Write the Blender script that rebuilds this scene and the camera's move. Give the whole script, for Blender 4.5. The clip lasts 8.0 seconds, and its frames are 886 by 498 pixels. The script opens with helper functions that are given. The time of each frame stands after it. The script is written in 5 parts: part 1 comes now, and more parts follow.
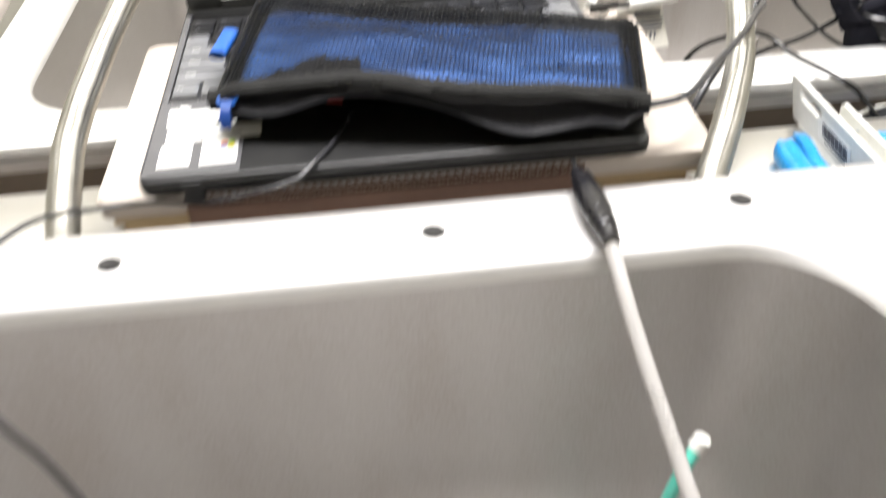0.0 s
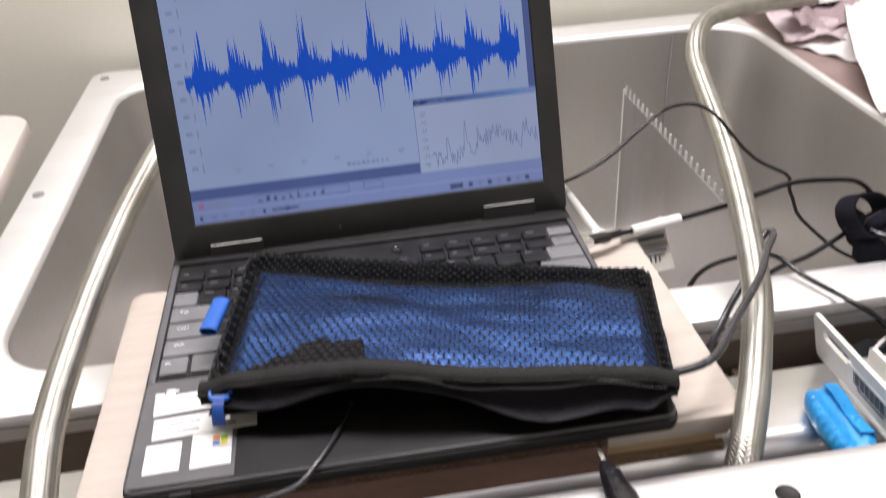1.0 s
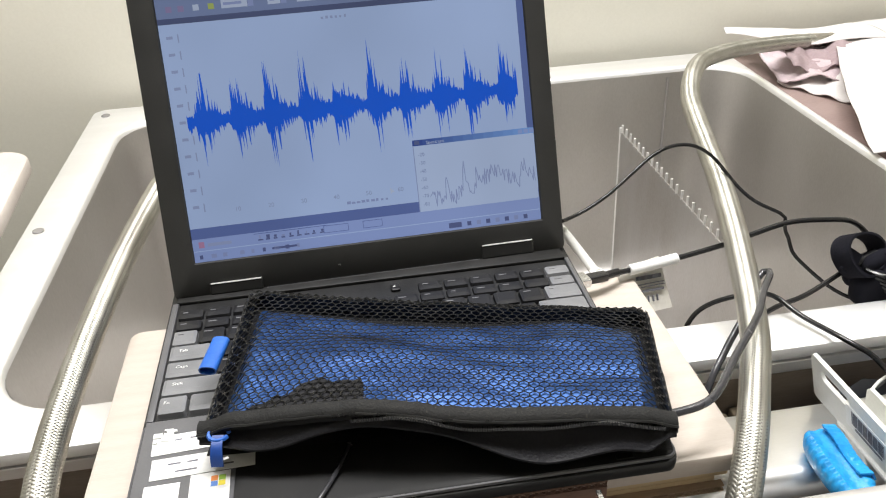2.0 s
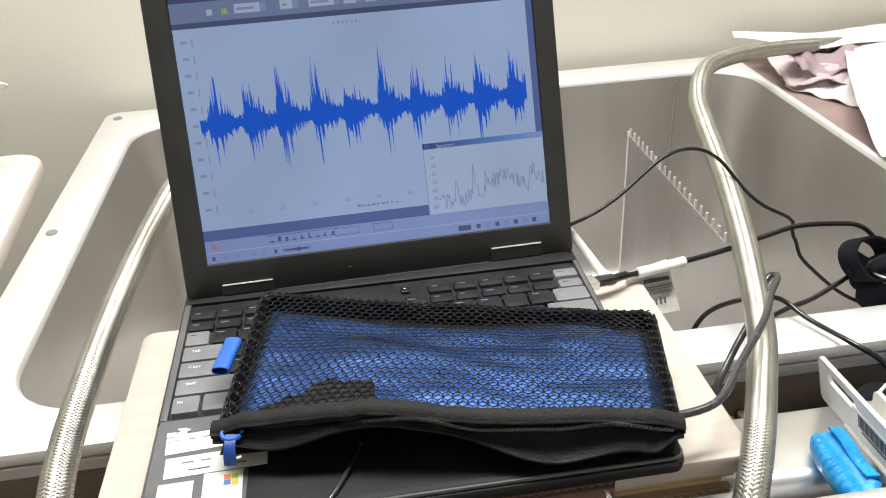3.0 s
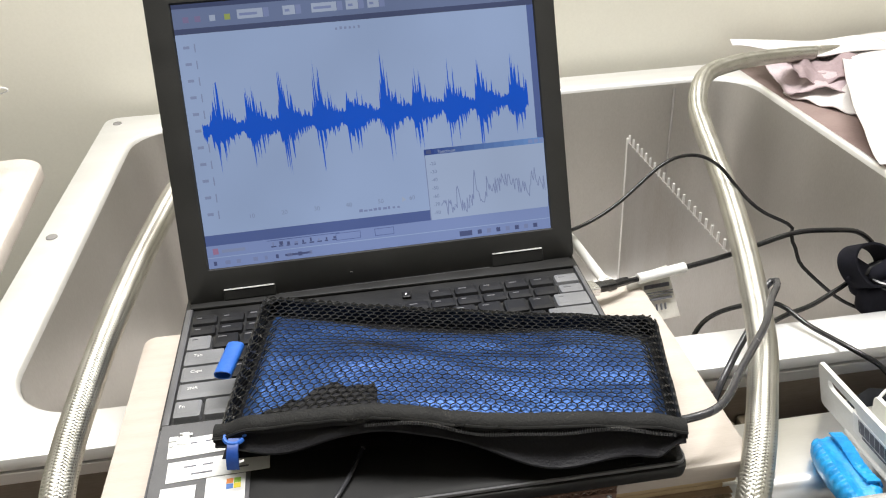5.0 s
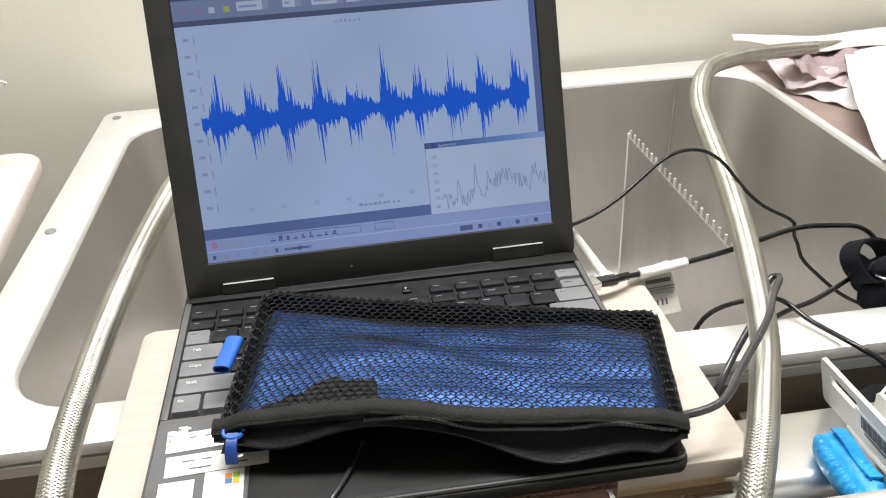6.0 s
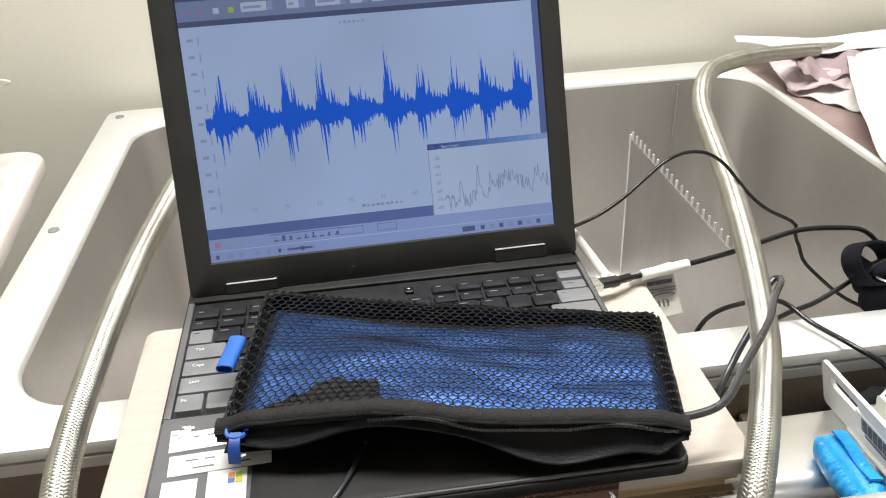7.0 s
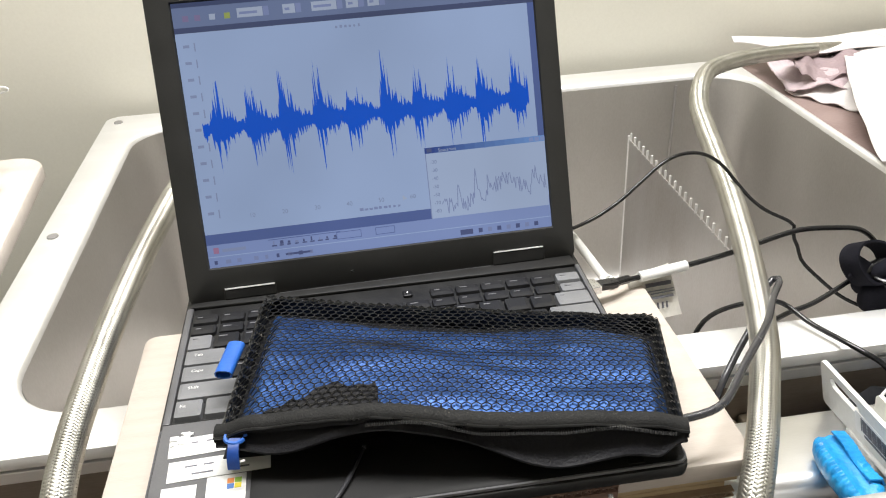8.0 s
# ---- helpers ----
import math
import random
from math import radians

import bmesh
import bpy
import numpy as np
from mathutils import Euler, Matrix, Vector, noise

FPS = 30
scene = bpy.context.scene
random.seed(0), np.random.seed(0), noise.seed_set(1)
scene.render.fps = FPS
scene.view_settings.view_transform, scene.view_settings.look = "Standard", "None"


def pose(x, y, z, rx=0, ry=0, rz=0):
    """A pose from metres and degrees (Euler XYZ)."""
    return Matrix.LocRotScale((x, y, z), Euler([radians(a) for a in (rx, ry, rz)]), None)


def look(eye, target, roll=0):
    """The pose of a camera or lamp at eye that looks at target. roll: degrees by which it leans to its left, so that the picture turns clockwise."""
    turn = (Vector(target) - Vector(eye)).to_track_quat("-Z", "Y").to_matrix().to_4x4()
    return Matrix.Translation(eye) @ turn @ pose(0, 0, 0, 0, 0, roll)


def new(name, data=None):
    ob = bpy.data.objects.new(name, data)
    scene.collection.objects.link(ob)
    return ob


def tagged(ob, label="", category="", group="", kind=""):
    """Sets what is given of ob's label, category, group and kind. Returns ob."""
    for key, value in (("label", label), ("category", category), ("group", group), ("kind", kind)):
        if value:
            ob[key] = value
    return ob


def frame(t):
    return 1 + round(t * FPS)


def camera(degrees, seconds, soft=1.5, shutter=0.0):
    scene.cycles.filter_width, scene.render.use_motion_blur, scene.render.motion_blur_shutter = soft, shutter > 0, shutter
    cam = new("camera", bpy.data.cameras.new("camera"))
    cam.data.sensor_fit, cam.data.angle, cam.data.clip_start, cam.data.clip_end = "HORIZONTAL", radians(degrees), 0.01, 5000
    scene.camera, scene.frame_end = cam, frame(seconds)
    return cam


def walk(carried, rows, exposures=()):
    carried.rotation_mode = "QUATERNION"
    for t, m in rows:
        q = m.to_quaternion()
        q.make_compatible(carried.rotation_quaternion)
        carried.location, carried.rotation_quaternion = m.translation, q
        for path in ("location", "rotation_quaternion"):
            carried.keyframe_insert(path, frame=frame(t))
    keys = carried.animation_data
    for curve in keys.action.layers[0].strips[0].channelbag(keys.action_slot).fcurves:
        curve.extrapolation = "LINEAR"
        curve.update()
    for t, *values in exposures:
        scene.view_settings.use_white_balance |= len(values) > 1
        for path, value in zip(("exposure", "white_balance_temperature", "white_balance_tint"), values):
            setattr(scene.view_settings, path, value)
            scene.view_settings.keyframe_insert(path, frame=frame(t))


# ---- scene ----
cam = camera(55.6, 8.0, soft=1.1, shutter=0.7)
PATH = [
    (0, (-0.009, -0.411, 0.307), (0.111, 1.105, -0.992), -2.5),
    (0.3, (-0.005, -0.367, 0.319), (0.165, 1.199, -0.913), -2.4),
    (0.5, (-0.012, -0.347, 0.328), (0.187, 1.244, -0.867), -2.3),
    (0.6, (-0.011, -0.339, 0.331), (0.192, 1.269, -0.841), -1.9),
    (0.8, (-0.012, -0.327, 0.346), (0.194, 1.311, -0.783), -2.6),
    (1, (-0.012, -0.323, 0.361), (0.18, 1.354, -0.711), -3.6),
    (1.5, (-0.013, -0.323, 0.365), (0.2, 1.389, -0.648), -3.1),
    (3, (-0.016, -0.329, 0.369), (0.178, 1.394, -0.628), -3.3),
    (3.5, (-0.021, -0.331, 0.37), (0.166, 1.398, -0.619), -3.1),
    (4, (-0.021, -0.331, 0.369), (0.177, 1.399, -0.615), -3.0),
    (4.5, (-0.02, -0.331, 0.37), (0.184, 1.399, -0.612), -3.0),
    (6, (-0.02, -0.328, 0.366), (0.183, 1.397, -0.625), -2.9),
    (6.5, (-0.02, -0.329, 0.366), (0.188, 1.395, -0.627), -2.5),
    (7, (-0.021, -0.329, 0.368), (0.179, 1.395, -0.624), -2.7),
    (7.5, (-0.019, -0.329, 0.37), (0.18, 1.397, -0.621), -3.2),
    (8, (-0.019, -0.329, 0.369), (0.18, 1.398, -0.619), -3.2),
]
EXPOSURES = [(0, 0.11, 6450, 12), (0.3, -0.08, 6450, 15), (0.6, -0.60, 6450, 20), (1.0, -0.60, 6450, 19), (1.5, -0.42, 6450, 12), (3.0, -0.35, 6500, 10), (8.0, -0.35, 6500, 10)]
walk(cam, [(t, look(eye, target, roll)) for t, eye, target, roll in PATH], EXPOSURES)

# ---- world, large lights ----
world = bpy.data.worlds.new("world")
scene.world = world
world.use_nodes = True
world.node_tree.nodes["Background"].inputs["Color"].default_value = (0.9, 0.93, 1.0, 1)
world.node_tree.nodes["Background"].inputs["Strength"].default_value = 0.05


def area_lamp(name, m, sx, sy, watts, colour):
    data = bpy.data.lights.new(name, "AREA")
    data.shape, data.size, data.size_y, data.energy, data.color = "RECTANGLE", sx, sy, watts, colour
    ob = new(name, data)
    ob.matrix_world = m
    return ob


TUBE_COLOUR = (1.0, 0.985, 0.97)
area_lamp("ceiling_tube_light", pose(0.08, 0.28, 1.515), 1.3, 0.30, 62, TUBE_COLOUR)


# ---- materials ----
def material(name):
    m = bpy.data.materials.new(name)
    m.use_nodes = True
    n = m.node_tree.nodes
    return m, n, m.node_tree.links, n["Principled BSDF"]


def ramp(n, stops):
    r = n.new("ShaderNodeValToRGB")
    while len(r.color_ramp.elements) < len(stops):
        r.color_ramp.elements.new(0.5)
    for e, (p, c) in zip(r.color_ramp.elements, stops):
        e.position, e.color = p, (*c, 1)
    return r


def surface(name, colours, rough=0.5, metal=0.0, scale=60.0, stretch=(1, 1, 1), bump=0.15, fine=400.0,
            rough_span=0.1, depth=0.001, gloss=0.5):
    """A surface with colour that drifts at two scales, uneven gloss and a fine relief."""
    m, n, l, b = material(name)
    co = n.new("ShaderNodeTexCoord")
    mp = n.new("ShaderNodeMapping")
    mp.inputs["Scale"].default_value = stretch
    l.new(co.outputs["Object"], mp.inputs["Vector"])
    big = n.new("ShaderNodeTexNoise")
    big.inputs["Scale"].default_value, big.inputs["Detail"].default_value = scale, 5
    small = n.new("ShaderNodeTexNoise")
    small.inputs["Scale"].default_value, small.inputs["Detail"].default_value = fine, 3
    for t in (big, small):
        l.new(mp.outputs["Vector"], t.inputs["Vector"])
    add = n.new("ShaderNodeMath")
    add.operation = "MULTIPLY_ADD"
    add.inputs[1].default_value = 0.35
    l.new(small.outputs["Fac"], add.inputs[0])
    half = n.new("ShaderNodeMath")
    half.operation = "MULTIPLY"
    half.inputs[1].default_value = 0.65
    l.new(big.outputs["Fac"], half.inputs[0])
    l.new(half.outputs[0], add.inputs[2])
    r = ramp(n, [(0.32 + 0.36 * i / max(1, len(colours) - 1), c) for i, c in enumerate(colours)])
    l.new(add.outputs[0], r.inputs["Fac"])
    l.new(r.outputs["Color"], b.inputs["Base Color"])
    rr = n.new("ShaderNodeMapRange")
    rr.inputs["From Min"].default_value, rr.inputs["From Max"].default_value = 0.3, 0.7
    rr.inputs["To Min"].default_value, rr.inputs["To Max"].default_value = rough - rough_span, rough + rough_span
    l.new(big.outputs["Fac"], rr.inputs["Value"])
    l.new(rr.outputs["Result"], b.inputs["Roughness"])
    b.inputs["Metallic"].default_value = metal
    b.inputs["Specular IOR Level"].default_value = gloss
    bp = n.new("ShaderNodeBump")
    bp.inputs["Strength"].default_value, bp.inputs["Distance"].default_value = bump, depth
    l.new(small.outputs["Fac"], bp.inputs["Height"])
    l.new(bp.outputs["Normal"], b.inputs["Normal"])
    return m


def glow(name, colour, strength):
    m, n, l, b = material(name)
    b.inputs["Base Color"].default_value = (0.006, 0.006, 0.008, 1)
    b.inputs["Roughness"].default_value = 0.45
    b.inputs["Specular IOR Level"].default_value = 0.1
    co = n.new("ShaderNodeTexCoord")
    big = n.new("ShaderNodeTexNoise")
    big.inputs["Scale"].default_value, big.inputs["Detail"].default_value = 7, 2
    l.new(co.outputs["Object"], big.inputs["Vector"])
    r = ramp(n, [(0.30, tuple(c * 0.88 for c in colour)), (0.70, tuple(min(1, c * 1.10) for c in colour))])
    l.new(big.outputs["Fac"], r.inputs["Fac"])
    l.new(r.outputs["Color"], b.inputs["Emission Color"])
    b.inputs["Emission Strength"].default_value = strength
    return m


# One stainless steel in lit and shaded tones; basin shade is in the colours.
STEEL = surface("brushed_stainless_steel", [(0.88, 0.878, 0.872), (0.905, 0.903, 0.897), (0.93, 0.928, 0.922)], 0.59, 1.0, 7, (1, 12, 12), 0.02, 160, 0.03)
# Shaded tone of the steel, also on legs and aprons.
BASIN = surface("shaded_basin_steel", [(0.475, 0.45, 0.43), (0.545, 0.53, 0.52), (0.60, 0.588, 0.58)], 0.50, 1.0, 6, (3, 3, 1), 0.03, 220, 0.03)
REAR_BASIN = surface("shaded_rear_steel", [(0.55, 0.53, 0.505), (0.605, 0.585, 0.56), (0.655, 0.635, 0.61)], 0.46, 1.0, 4, (2, 2, 1), 0.03, 220, 0.04)
WALL = surface("painted_wall", [(0.66, 0.64, 0.55), (0.69, 0.67, 0.58), (0.72, 0.70, 0.61)], 0.6, 0, 3, (1, 1, 1), 0.08, 300, 0.05)
CEILING = surface("white_ceiling", [(0.78, 0.78, 0.76), (0.82, 0.82, 0.80)], 0.8, 0, 4, (1, 1, 1), 0.1, 120)
FLOOR = surface("grey_vinyl_floor", [(0.24, 0.22, 0.20), (0.30, 0.28, 0.26)], 0.5, 0, 6, (1, 1, 1), 0.1, 150)
WOOD = surface("pale_board", [(0.49, 0.43, 0.37), (0.53, 0.47, 0.41), (0.57, 0.515, 0.455)], 0.55, 0, 9, (2, 14, 14), 0.12, 90, 0.08)
CARD = surface("brown_cardboard", [(0.16, 0.092, 0.066), (0.21, 0.125, 0.09), (0.26, 0.16, 0.115)], 0.8, 0, 14, (1, 5, 5), 0.2, 180)
CARD_TAN = surface("tan_cardboard", [(0.26, 0.18, 0.11), (0.32, 0.225, 0.14), (0.38, 0.27, 0.17)], 0.8, 0, 14, (1, 5, 5), 0.2, 180)
CARD_PALE = surface("pale_plywood_edge", [(0.42, 0.30, 0.16), (0.50, 0.375, 0.21), (0.56, 0.43, 0.26)], 0.7, 0, 10, (2, 20, 30), 0.2, 120)
BLACK = surface("black_laptop_plastic", [(0.010, 0.010, 0.010), (0.014, 0.014, 0.0135), (0.019, 0.0185, 0.018)], 0.45, 0, 30, (1, 1, 1), 0.25, 1500, 0.06, depth=0.0003, gloss=0.3)


# ---- mesh helpers (all shapes are given in world metres) ----
def thing(name, at, label, category, group="", kind=""):
    ob = new(name)
    ob.location = at
    ob.empty_display_size = 0.02
    return tagged(ob, label, category, group, kind)


def chain(ob):
    m = Matrix.Identity(4)
    while ob is not None:
        m = ob.matrix_basis @ m
        ob = ob.parent
    return m


def part(name, bm, mat, parent=None, label="", smooth=False):
    me = bpy.data.meshes.new(name)
    if parent is not None:
        bm.transform(chain(parent).inverted())
    bmesh.ops.recalc_face_normals(bm, faces=bm.faces[:])
    if smooth:
        for f in bm.faces:
            f.smooth = True
    bm.to_mesh(me)
    bm.free()
    me.materials.append(mat)
    ob = new(name, me)
    ob.parent = parent
    if smooth:
        me.set_sharp_from_angle(angle=radians(38))
    if label:
        ob["label"] = label
    return ob


def box(x0, x1, y0, y1, z0, z1, bevel=0.0, seg=2, bm=None, m=None):
    b = bmesh.new()
    bmesh.ops.create_cube(b, size=1, matrix=Matrix.Translation(((x0 + x1) / 2, (y0 + y1) / 2, (z0 + z1) / 2)) @ Matrix.Diagonal((x1 - x0, y1 - y0, z1 - z0, 1)))
    if bevel:
        bmesh.ops.bevel(b, geom=b.edges[:], offset=bevel, segments=seg, affect="EDGES", profile=0.5)
    if m is not None:
        b.transform(m)
    if bm is None:
        return b
    tmp = bpy.data.meshes.new("tmp")
    b.to_mesh(tmp)
    b.free()
    bm.from_mesh(tmp)
    bpy.data.meshes.remove(tmp)
    return bm


def rounded(x0, x1, y0, y1, r, z, k=8):
    out = []
    for cx, cy, a0 in ((x1 - r, y1 - r, 0), (x0 + r, y1 - r, 90), (x0 + r, y0 + r, 180), (x1 - r, y0 + r, 270)):
        for i in range(k + 1):
            a = radians(a0 + 90 * i / k)
            out.append((cx + r * math.cos(a), cy + r * math.sin(a), z))
    return out


def rings(loops, cap_start=False, cap_end=False, bm=None, closed=True):
    bm = bm or bmesh.new()
    rows = [[bm.verts.new(p) for p in lp] for lp in loops]
    for a, b in zip(rows, rows[1:]):
        n = len(a)
        for i in range(n if closed else n - 1):
            bm.faces.new((a[i], a[(i + 1) % n], b[(i + 1) % n], b[i]))
    if cap_start:
        bm.faces.new(rows[0])
    if cap_end:
        bm.faces.new(rows[-1])
    return bm


def spline(pts, n):
    """A smooth line through the points, in even steps."""
    p = [Vector(q) for q in pts]
    p = [2 * p[0] - p[1]] + p + [2 * p[-1] - p[-2]]
    dense = []
    for i in range(1, len(p) - 2):
        a, b, c, d = p[i - 1:i + 3]
        for s in range(24):
            t = s / 24
            dense.append(0.5 * (2 * b + (c - a) * t + (2 * a - 5 * b + 4 * c - d) * t * t + (3 * b - a - 3 * c + d) * t ** 3))
    dense.append(p[-2])
    arc = [0.0]
    for u, v in zip(dense, dense[1:]):
        arc.append(arc[-1] + (v - u).length)
    out, j = [], 0
    for i in range(n + 1):
        s = arc[-1] * i / n
        while j < len(arc) - 2 and arc[j + 1] < s:
            j += 1
        w = (s - arc[j]) / max(1e-9, arc[j + 1] - arc[j])
        out.append(dense[j].lerp(dense[j + 1], min(1, w)))
    return out, arc[-1]


def frames_along(line):
    """A tangent and two normals at each point of the line, without twist."""
    out, u = [], None
    for i in range(len(line)):
        t = (line[min(i + 1, len(line) - 1)] - line[max(i - 1, 0)]).normalized()
        if u is None:
            u = t.orthogonal().normalized()
        u = (u - t * u.dot(t)).normalized()
        out.append((t, u, t.cross(u)))
    return out


def tube(pts, r, seg=10, step=0.006, bm=None, taper=None):
    line, length = spline(pts, 2)
    line, length = spline(pts, max(4, int(length / step)))
    loops = []
    for i, (p, (t, u, v)) in enumerate(zip(line, frames_along(line))):
        rr = r * (taper(i / (len(line) - 1)) if taper else 1)
        loops.append([p + (u * math.cos(2 * math.pi * k / seg) + v * math.sin(2 * math.pi * k / seg)) * rr for k in range(seg)])
    return rings(loops, True, True, bm)


def setting(name, bm, mat, label, category, smooth=False):
    return tagged(part(name, bm, mat, None, "", smooth), label, category, kind="structure")


# ---- the room ----
DECK = -0.031          # top of the rear sink
RIM = 0.019            # top of the near basin
FLOOR_Z, CEIL_Z = -0.88, 1.60
setting("floor", box(-2.1, 2.1, -2.6, 1.0, FLOOR_Z - 0.1, FLOOR_Z), FLOOR, "grey vinyl floor below the sinks", "floor")
setting("ceiling", box(-2.1, 2.1, -2.6, 1.0, CEIL_Z, CEIL_Z + 0.1), CEILING, "plain white ceiling of the room", "ceiling")
setting("wall_north", box(-2.1, 2.1, 0.885, 1.0, FLOOR_Z, CEIL_Z), WALL, "cream painted wall behind the steel sink", "wall")
setting("wall_south", box(-2.1, 2.1, -2.6, -2.5, FLOOR_Z, CEIL_Z), WALL, "cream painted wall of the room", "wall")
setting("wall_west", box(-2.1, -2.0, -2.5, 0.885, FLOOR_Z, CEIL_Z), WALL, "cream painted wall of the room", "wall")
setting("wall_east", box(2.0, 2.1, -2.5, 0.885, FLOOR_Z, CEIL_Z), WALL, "cream painted wall of the room", "wall")


# ---- rear sink ----
SCREW = surface("dull_screw", [(0.22, 0.21, 0.20), (0.32, 0.31, 0.30)], 0.5, 0.3, 200)


def rear_sink():
    t = thing("steel_sink", (0.14, 0.5, FLOOR_Z), "large stainless steel sink with deep rounded basin against the wall", "sink")
    X0, X1, Y0, Y1 = -0.348, 0.5720, 0.147, 0.850
    x0, x1, y0, y1, r = -0.302, 0.5662, 0.189, 0.7975, 0.064
    lip = [rounded(X0 + i, X1 - i, Y0 + i, Y1 - i, 0.016, z) for i, z in ((0.004, -0.0430), (0, -0.0415), (0, -0.036), (0.0012, -0.0325), (0.0045, DECK))]
    inner = [rounded(x0 + i, x1 - i, y0 + i, y1 - i, r - i * 0.3, z) for i, z in ((0, DECK), (0.002, DECK - 0.0006), (0.0038, DECK - 0.0028), (0.0048, DECK - 0.007))]
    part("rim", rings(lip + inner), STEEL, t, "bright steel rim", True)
    walls = [rounded(x0 + i, x1 - i, y0 + i, y1 - i, r, z) for i, z in
             ((0.0048, DECK - 0.007), (0.012, -0.10), (0.02, -0.25), (0.026, -0.31), (0.036, -0.335), (0.055, -0.348), (0.085, -0.352))]
    # Same sheet as the rim, coloured darker for the shade inside.
    part("basin", rings(walls, cap_end=True), REAR_BASIN, t, "steel basin with shade in its grey", True)
    part("hem", box(X0 + 0.006, X1 - 0.006, Y0 + 0.0022, Y0 + 0.006, -0.0565, -0.0462, 0.0008), STEEL, t, "folded steel hem")
    part("front_apron", box(X0 + 0.01, X1 - 0.01, Y0 + 0.006, Y0 + 0.010, -0.40, -0.042), BASIN, t)
    part("side_apron", box(X0 + 0.006, X0 + 0.010, Y0 + 0.012, Y1 - 0.01, -0.40, -0.050), BASIN, t)
    for lx, ly in ((X0 + 0.04, Y0 + 0.04), (X1 - 0.04, Y0 + 0.04), (X0 + 0.04, Y1 - 0.04), (X1 - 0.04, Y1 - 0.04)):
        part("leg", box(lx - 0.02, lx + 0.02, ly - 0.02, ly + 0.02, FLOOR_Z, -0.052, 0.002), BASIN, t)
    seam = tube([(0.4625, 0.7885, DECK - 0.012), (0.458, 0.7805, -0.13), (0.453, 0.7735, -0.25)], 0.0020, 6, 0.03)
    part("weld_seam", seam, BASIN, t)
    for sx, sy in ((-0.331, 0.487), (-0.327, 0.820)):
        b = rings([[(sx + rr * math.cos(a * math.pi / 6), sy + rr * math.sin(a * math.pi / 6), z) for a in range(12)] for rr, z in ((0.0060, DECK), (0.0058, DECK + 0.0012), (0.0040, DECK + 0.002))], cap_end=True)
        part("screw", b, SCREW, t, "small dull grey screw head", True)


rear_sink()


# ---- near basin and the strip between ----
def near_basin():
    t = thing("wash_basin", (0, -0.3, FLOOR_Z), "deep steel wash basin with wide drilled rear ledge", "sink")
    X0, X1, Y0, Y1 = -0.85, 0.85, -0.66, -0.027
    x0, x1, y0, y1, r = -0.46, 0.236, -0.60, -0.086, 0.064
    lip = [rounded(X0 + i, X1 - i, Y0 + i, Y1 - i, 0.03, z) for i, z in ((0.0, -0.14), (0, 0.006), (0.0015, 0.0125), (0.006, 0.0175), (0.012, RIM))]
    inner = [rounded(x0 + i, x1 - i, y0 + i, y1 - i, r, z) for i, z in ((-0.004, RIM), (0.001, RIM - 0.001), (0.005, RIM - 0.004), (0.008, RIM - 0.010))]
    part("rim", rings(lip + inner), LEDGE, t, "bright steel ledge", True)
    walls = [rounded(x0 + i, x1 - i, y0 + i, y1 - i, r, z) for i, z in
             ((0.008, RIM - 0.010), (0.010, -0.05), (0.014, -0.15), (0.020, -0.19), (0.035, -0.213), (0.06, -0.224), (0.10, -0.226))]
    # Walls take the darker steel tone: shade painted into the bowl.
    part("basin", rings(walls, cap_end=True), BASIN, t, "steel basin with shade in its grey", True)
    # Holes are not cut: black discs paint the shade inside them.
    for hx, hy in ((-0.158, -0.062), (0.014, -0.060), (0.186, -0.057)):
        b = rings([[(hx + rr * math.cos(a * math.pi / 10), hy + rr * math.sin(a * math.pi / 10), z) for a in range(20)] for rr, z in
                   ((0.0062, RIM + 0.0003), (0.0054, RIM + 0.0008), (0.0050, RIM + 0.0006))], cap_end=True)
        part("bolt_hole", b, HOLE, t, "drilled hole drawn as a black disc", True)
    for lx in (-0.7, 0.7):
        for ly in (-0.6, -0.1):
            part("leg", box(lx - 0.02, lx + 0.02, ly - 0.02, ly + 0.02, FLOOR_Z, RIM - 0.01, 0.002), BASIN, t)


# Ledge tone: duller than the rear rim, lighter than the basin.
LEDGE = surface("duller_ledge_steel", [(0.66, 0.65, 0.645), (0.70, 0.69, 0.685), (0.735, 0.725, 0.72)], 0.56, 1.0, 5, (1, 6, 6), 0.03, 160, 0.04)
HOLE = surface("hole_shade_black", [(0.006, 0.006, 0.006), (0.012, 0.011, 0.011)], 0.6)
near_basin()


SATIN_STEEL = surface("satin_strip_steel", [(0.74, 0.735, 0.73), (0.78, 0.775, 0.77), (0.81, 0.805, 0.80)], 0.34, 1.0, 7, (1, 12, 12), 0.03, 160, 0.05)


def strip():
    t = thing("steel_ledge", (0, 0.05, FLOOR_Z), "narrow stainless steel ledge with rolled front edge between sinks", "ledge")
    prof = [(0.087, -0.060), (0.087, -0.036), (0.0855, -0.0325), (0.082, DECK)] + [(0.034 - 0.014 * math.sin(a), DECK - 0.014 + 0.014 * math.cos(a)) for a in [radians(9 * i) for i in range(0, 14)]] + [(0.0255, -0.075)]
    loops = [[(x, y, z) for y, z in prof] for x in (-0.80, -0.4, 0.0, 0.4, 0.80)]
    part("ledge_sheet", rings(loops, closed=False), SATIN_STEEL, t, "", True)
    for x in (-0.75, 0.75):
        part("bracket", box(x - 0.015, x + 0.015, 0.03, 0.08, FLOOR_Z, -0.045), BASIN, t)


strip()
setting("gap_floor", box(-0.85, 0.85, 0.03, 0.156, -0.22, -0.20), CARD, "brown board in the gap between sinks", "panel")

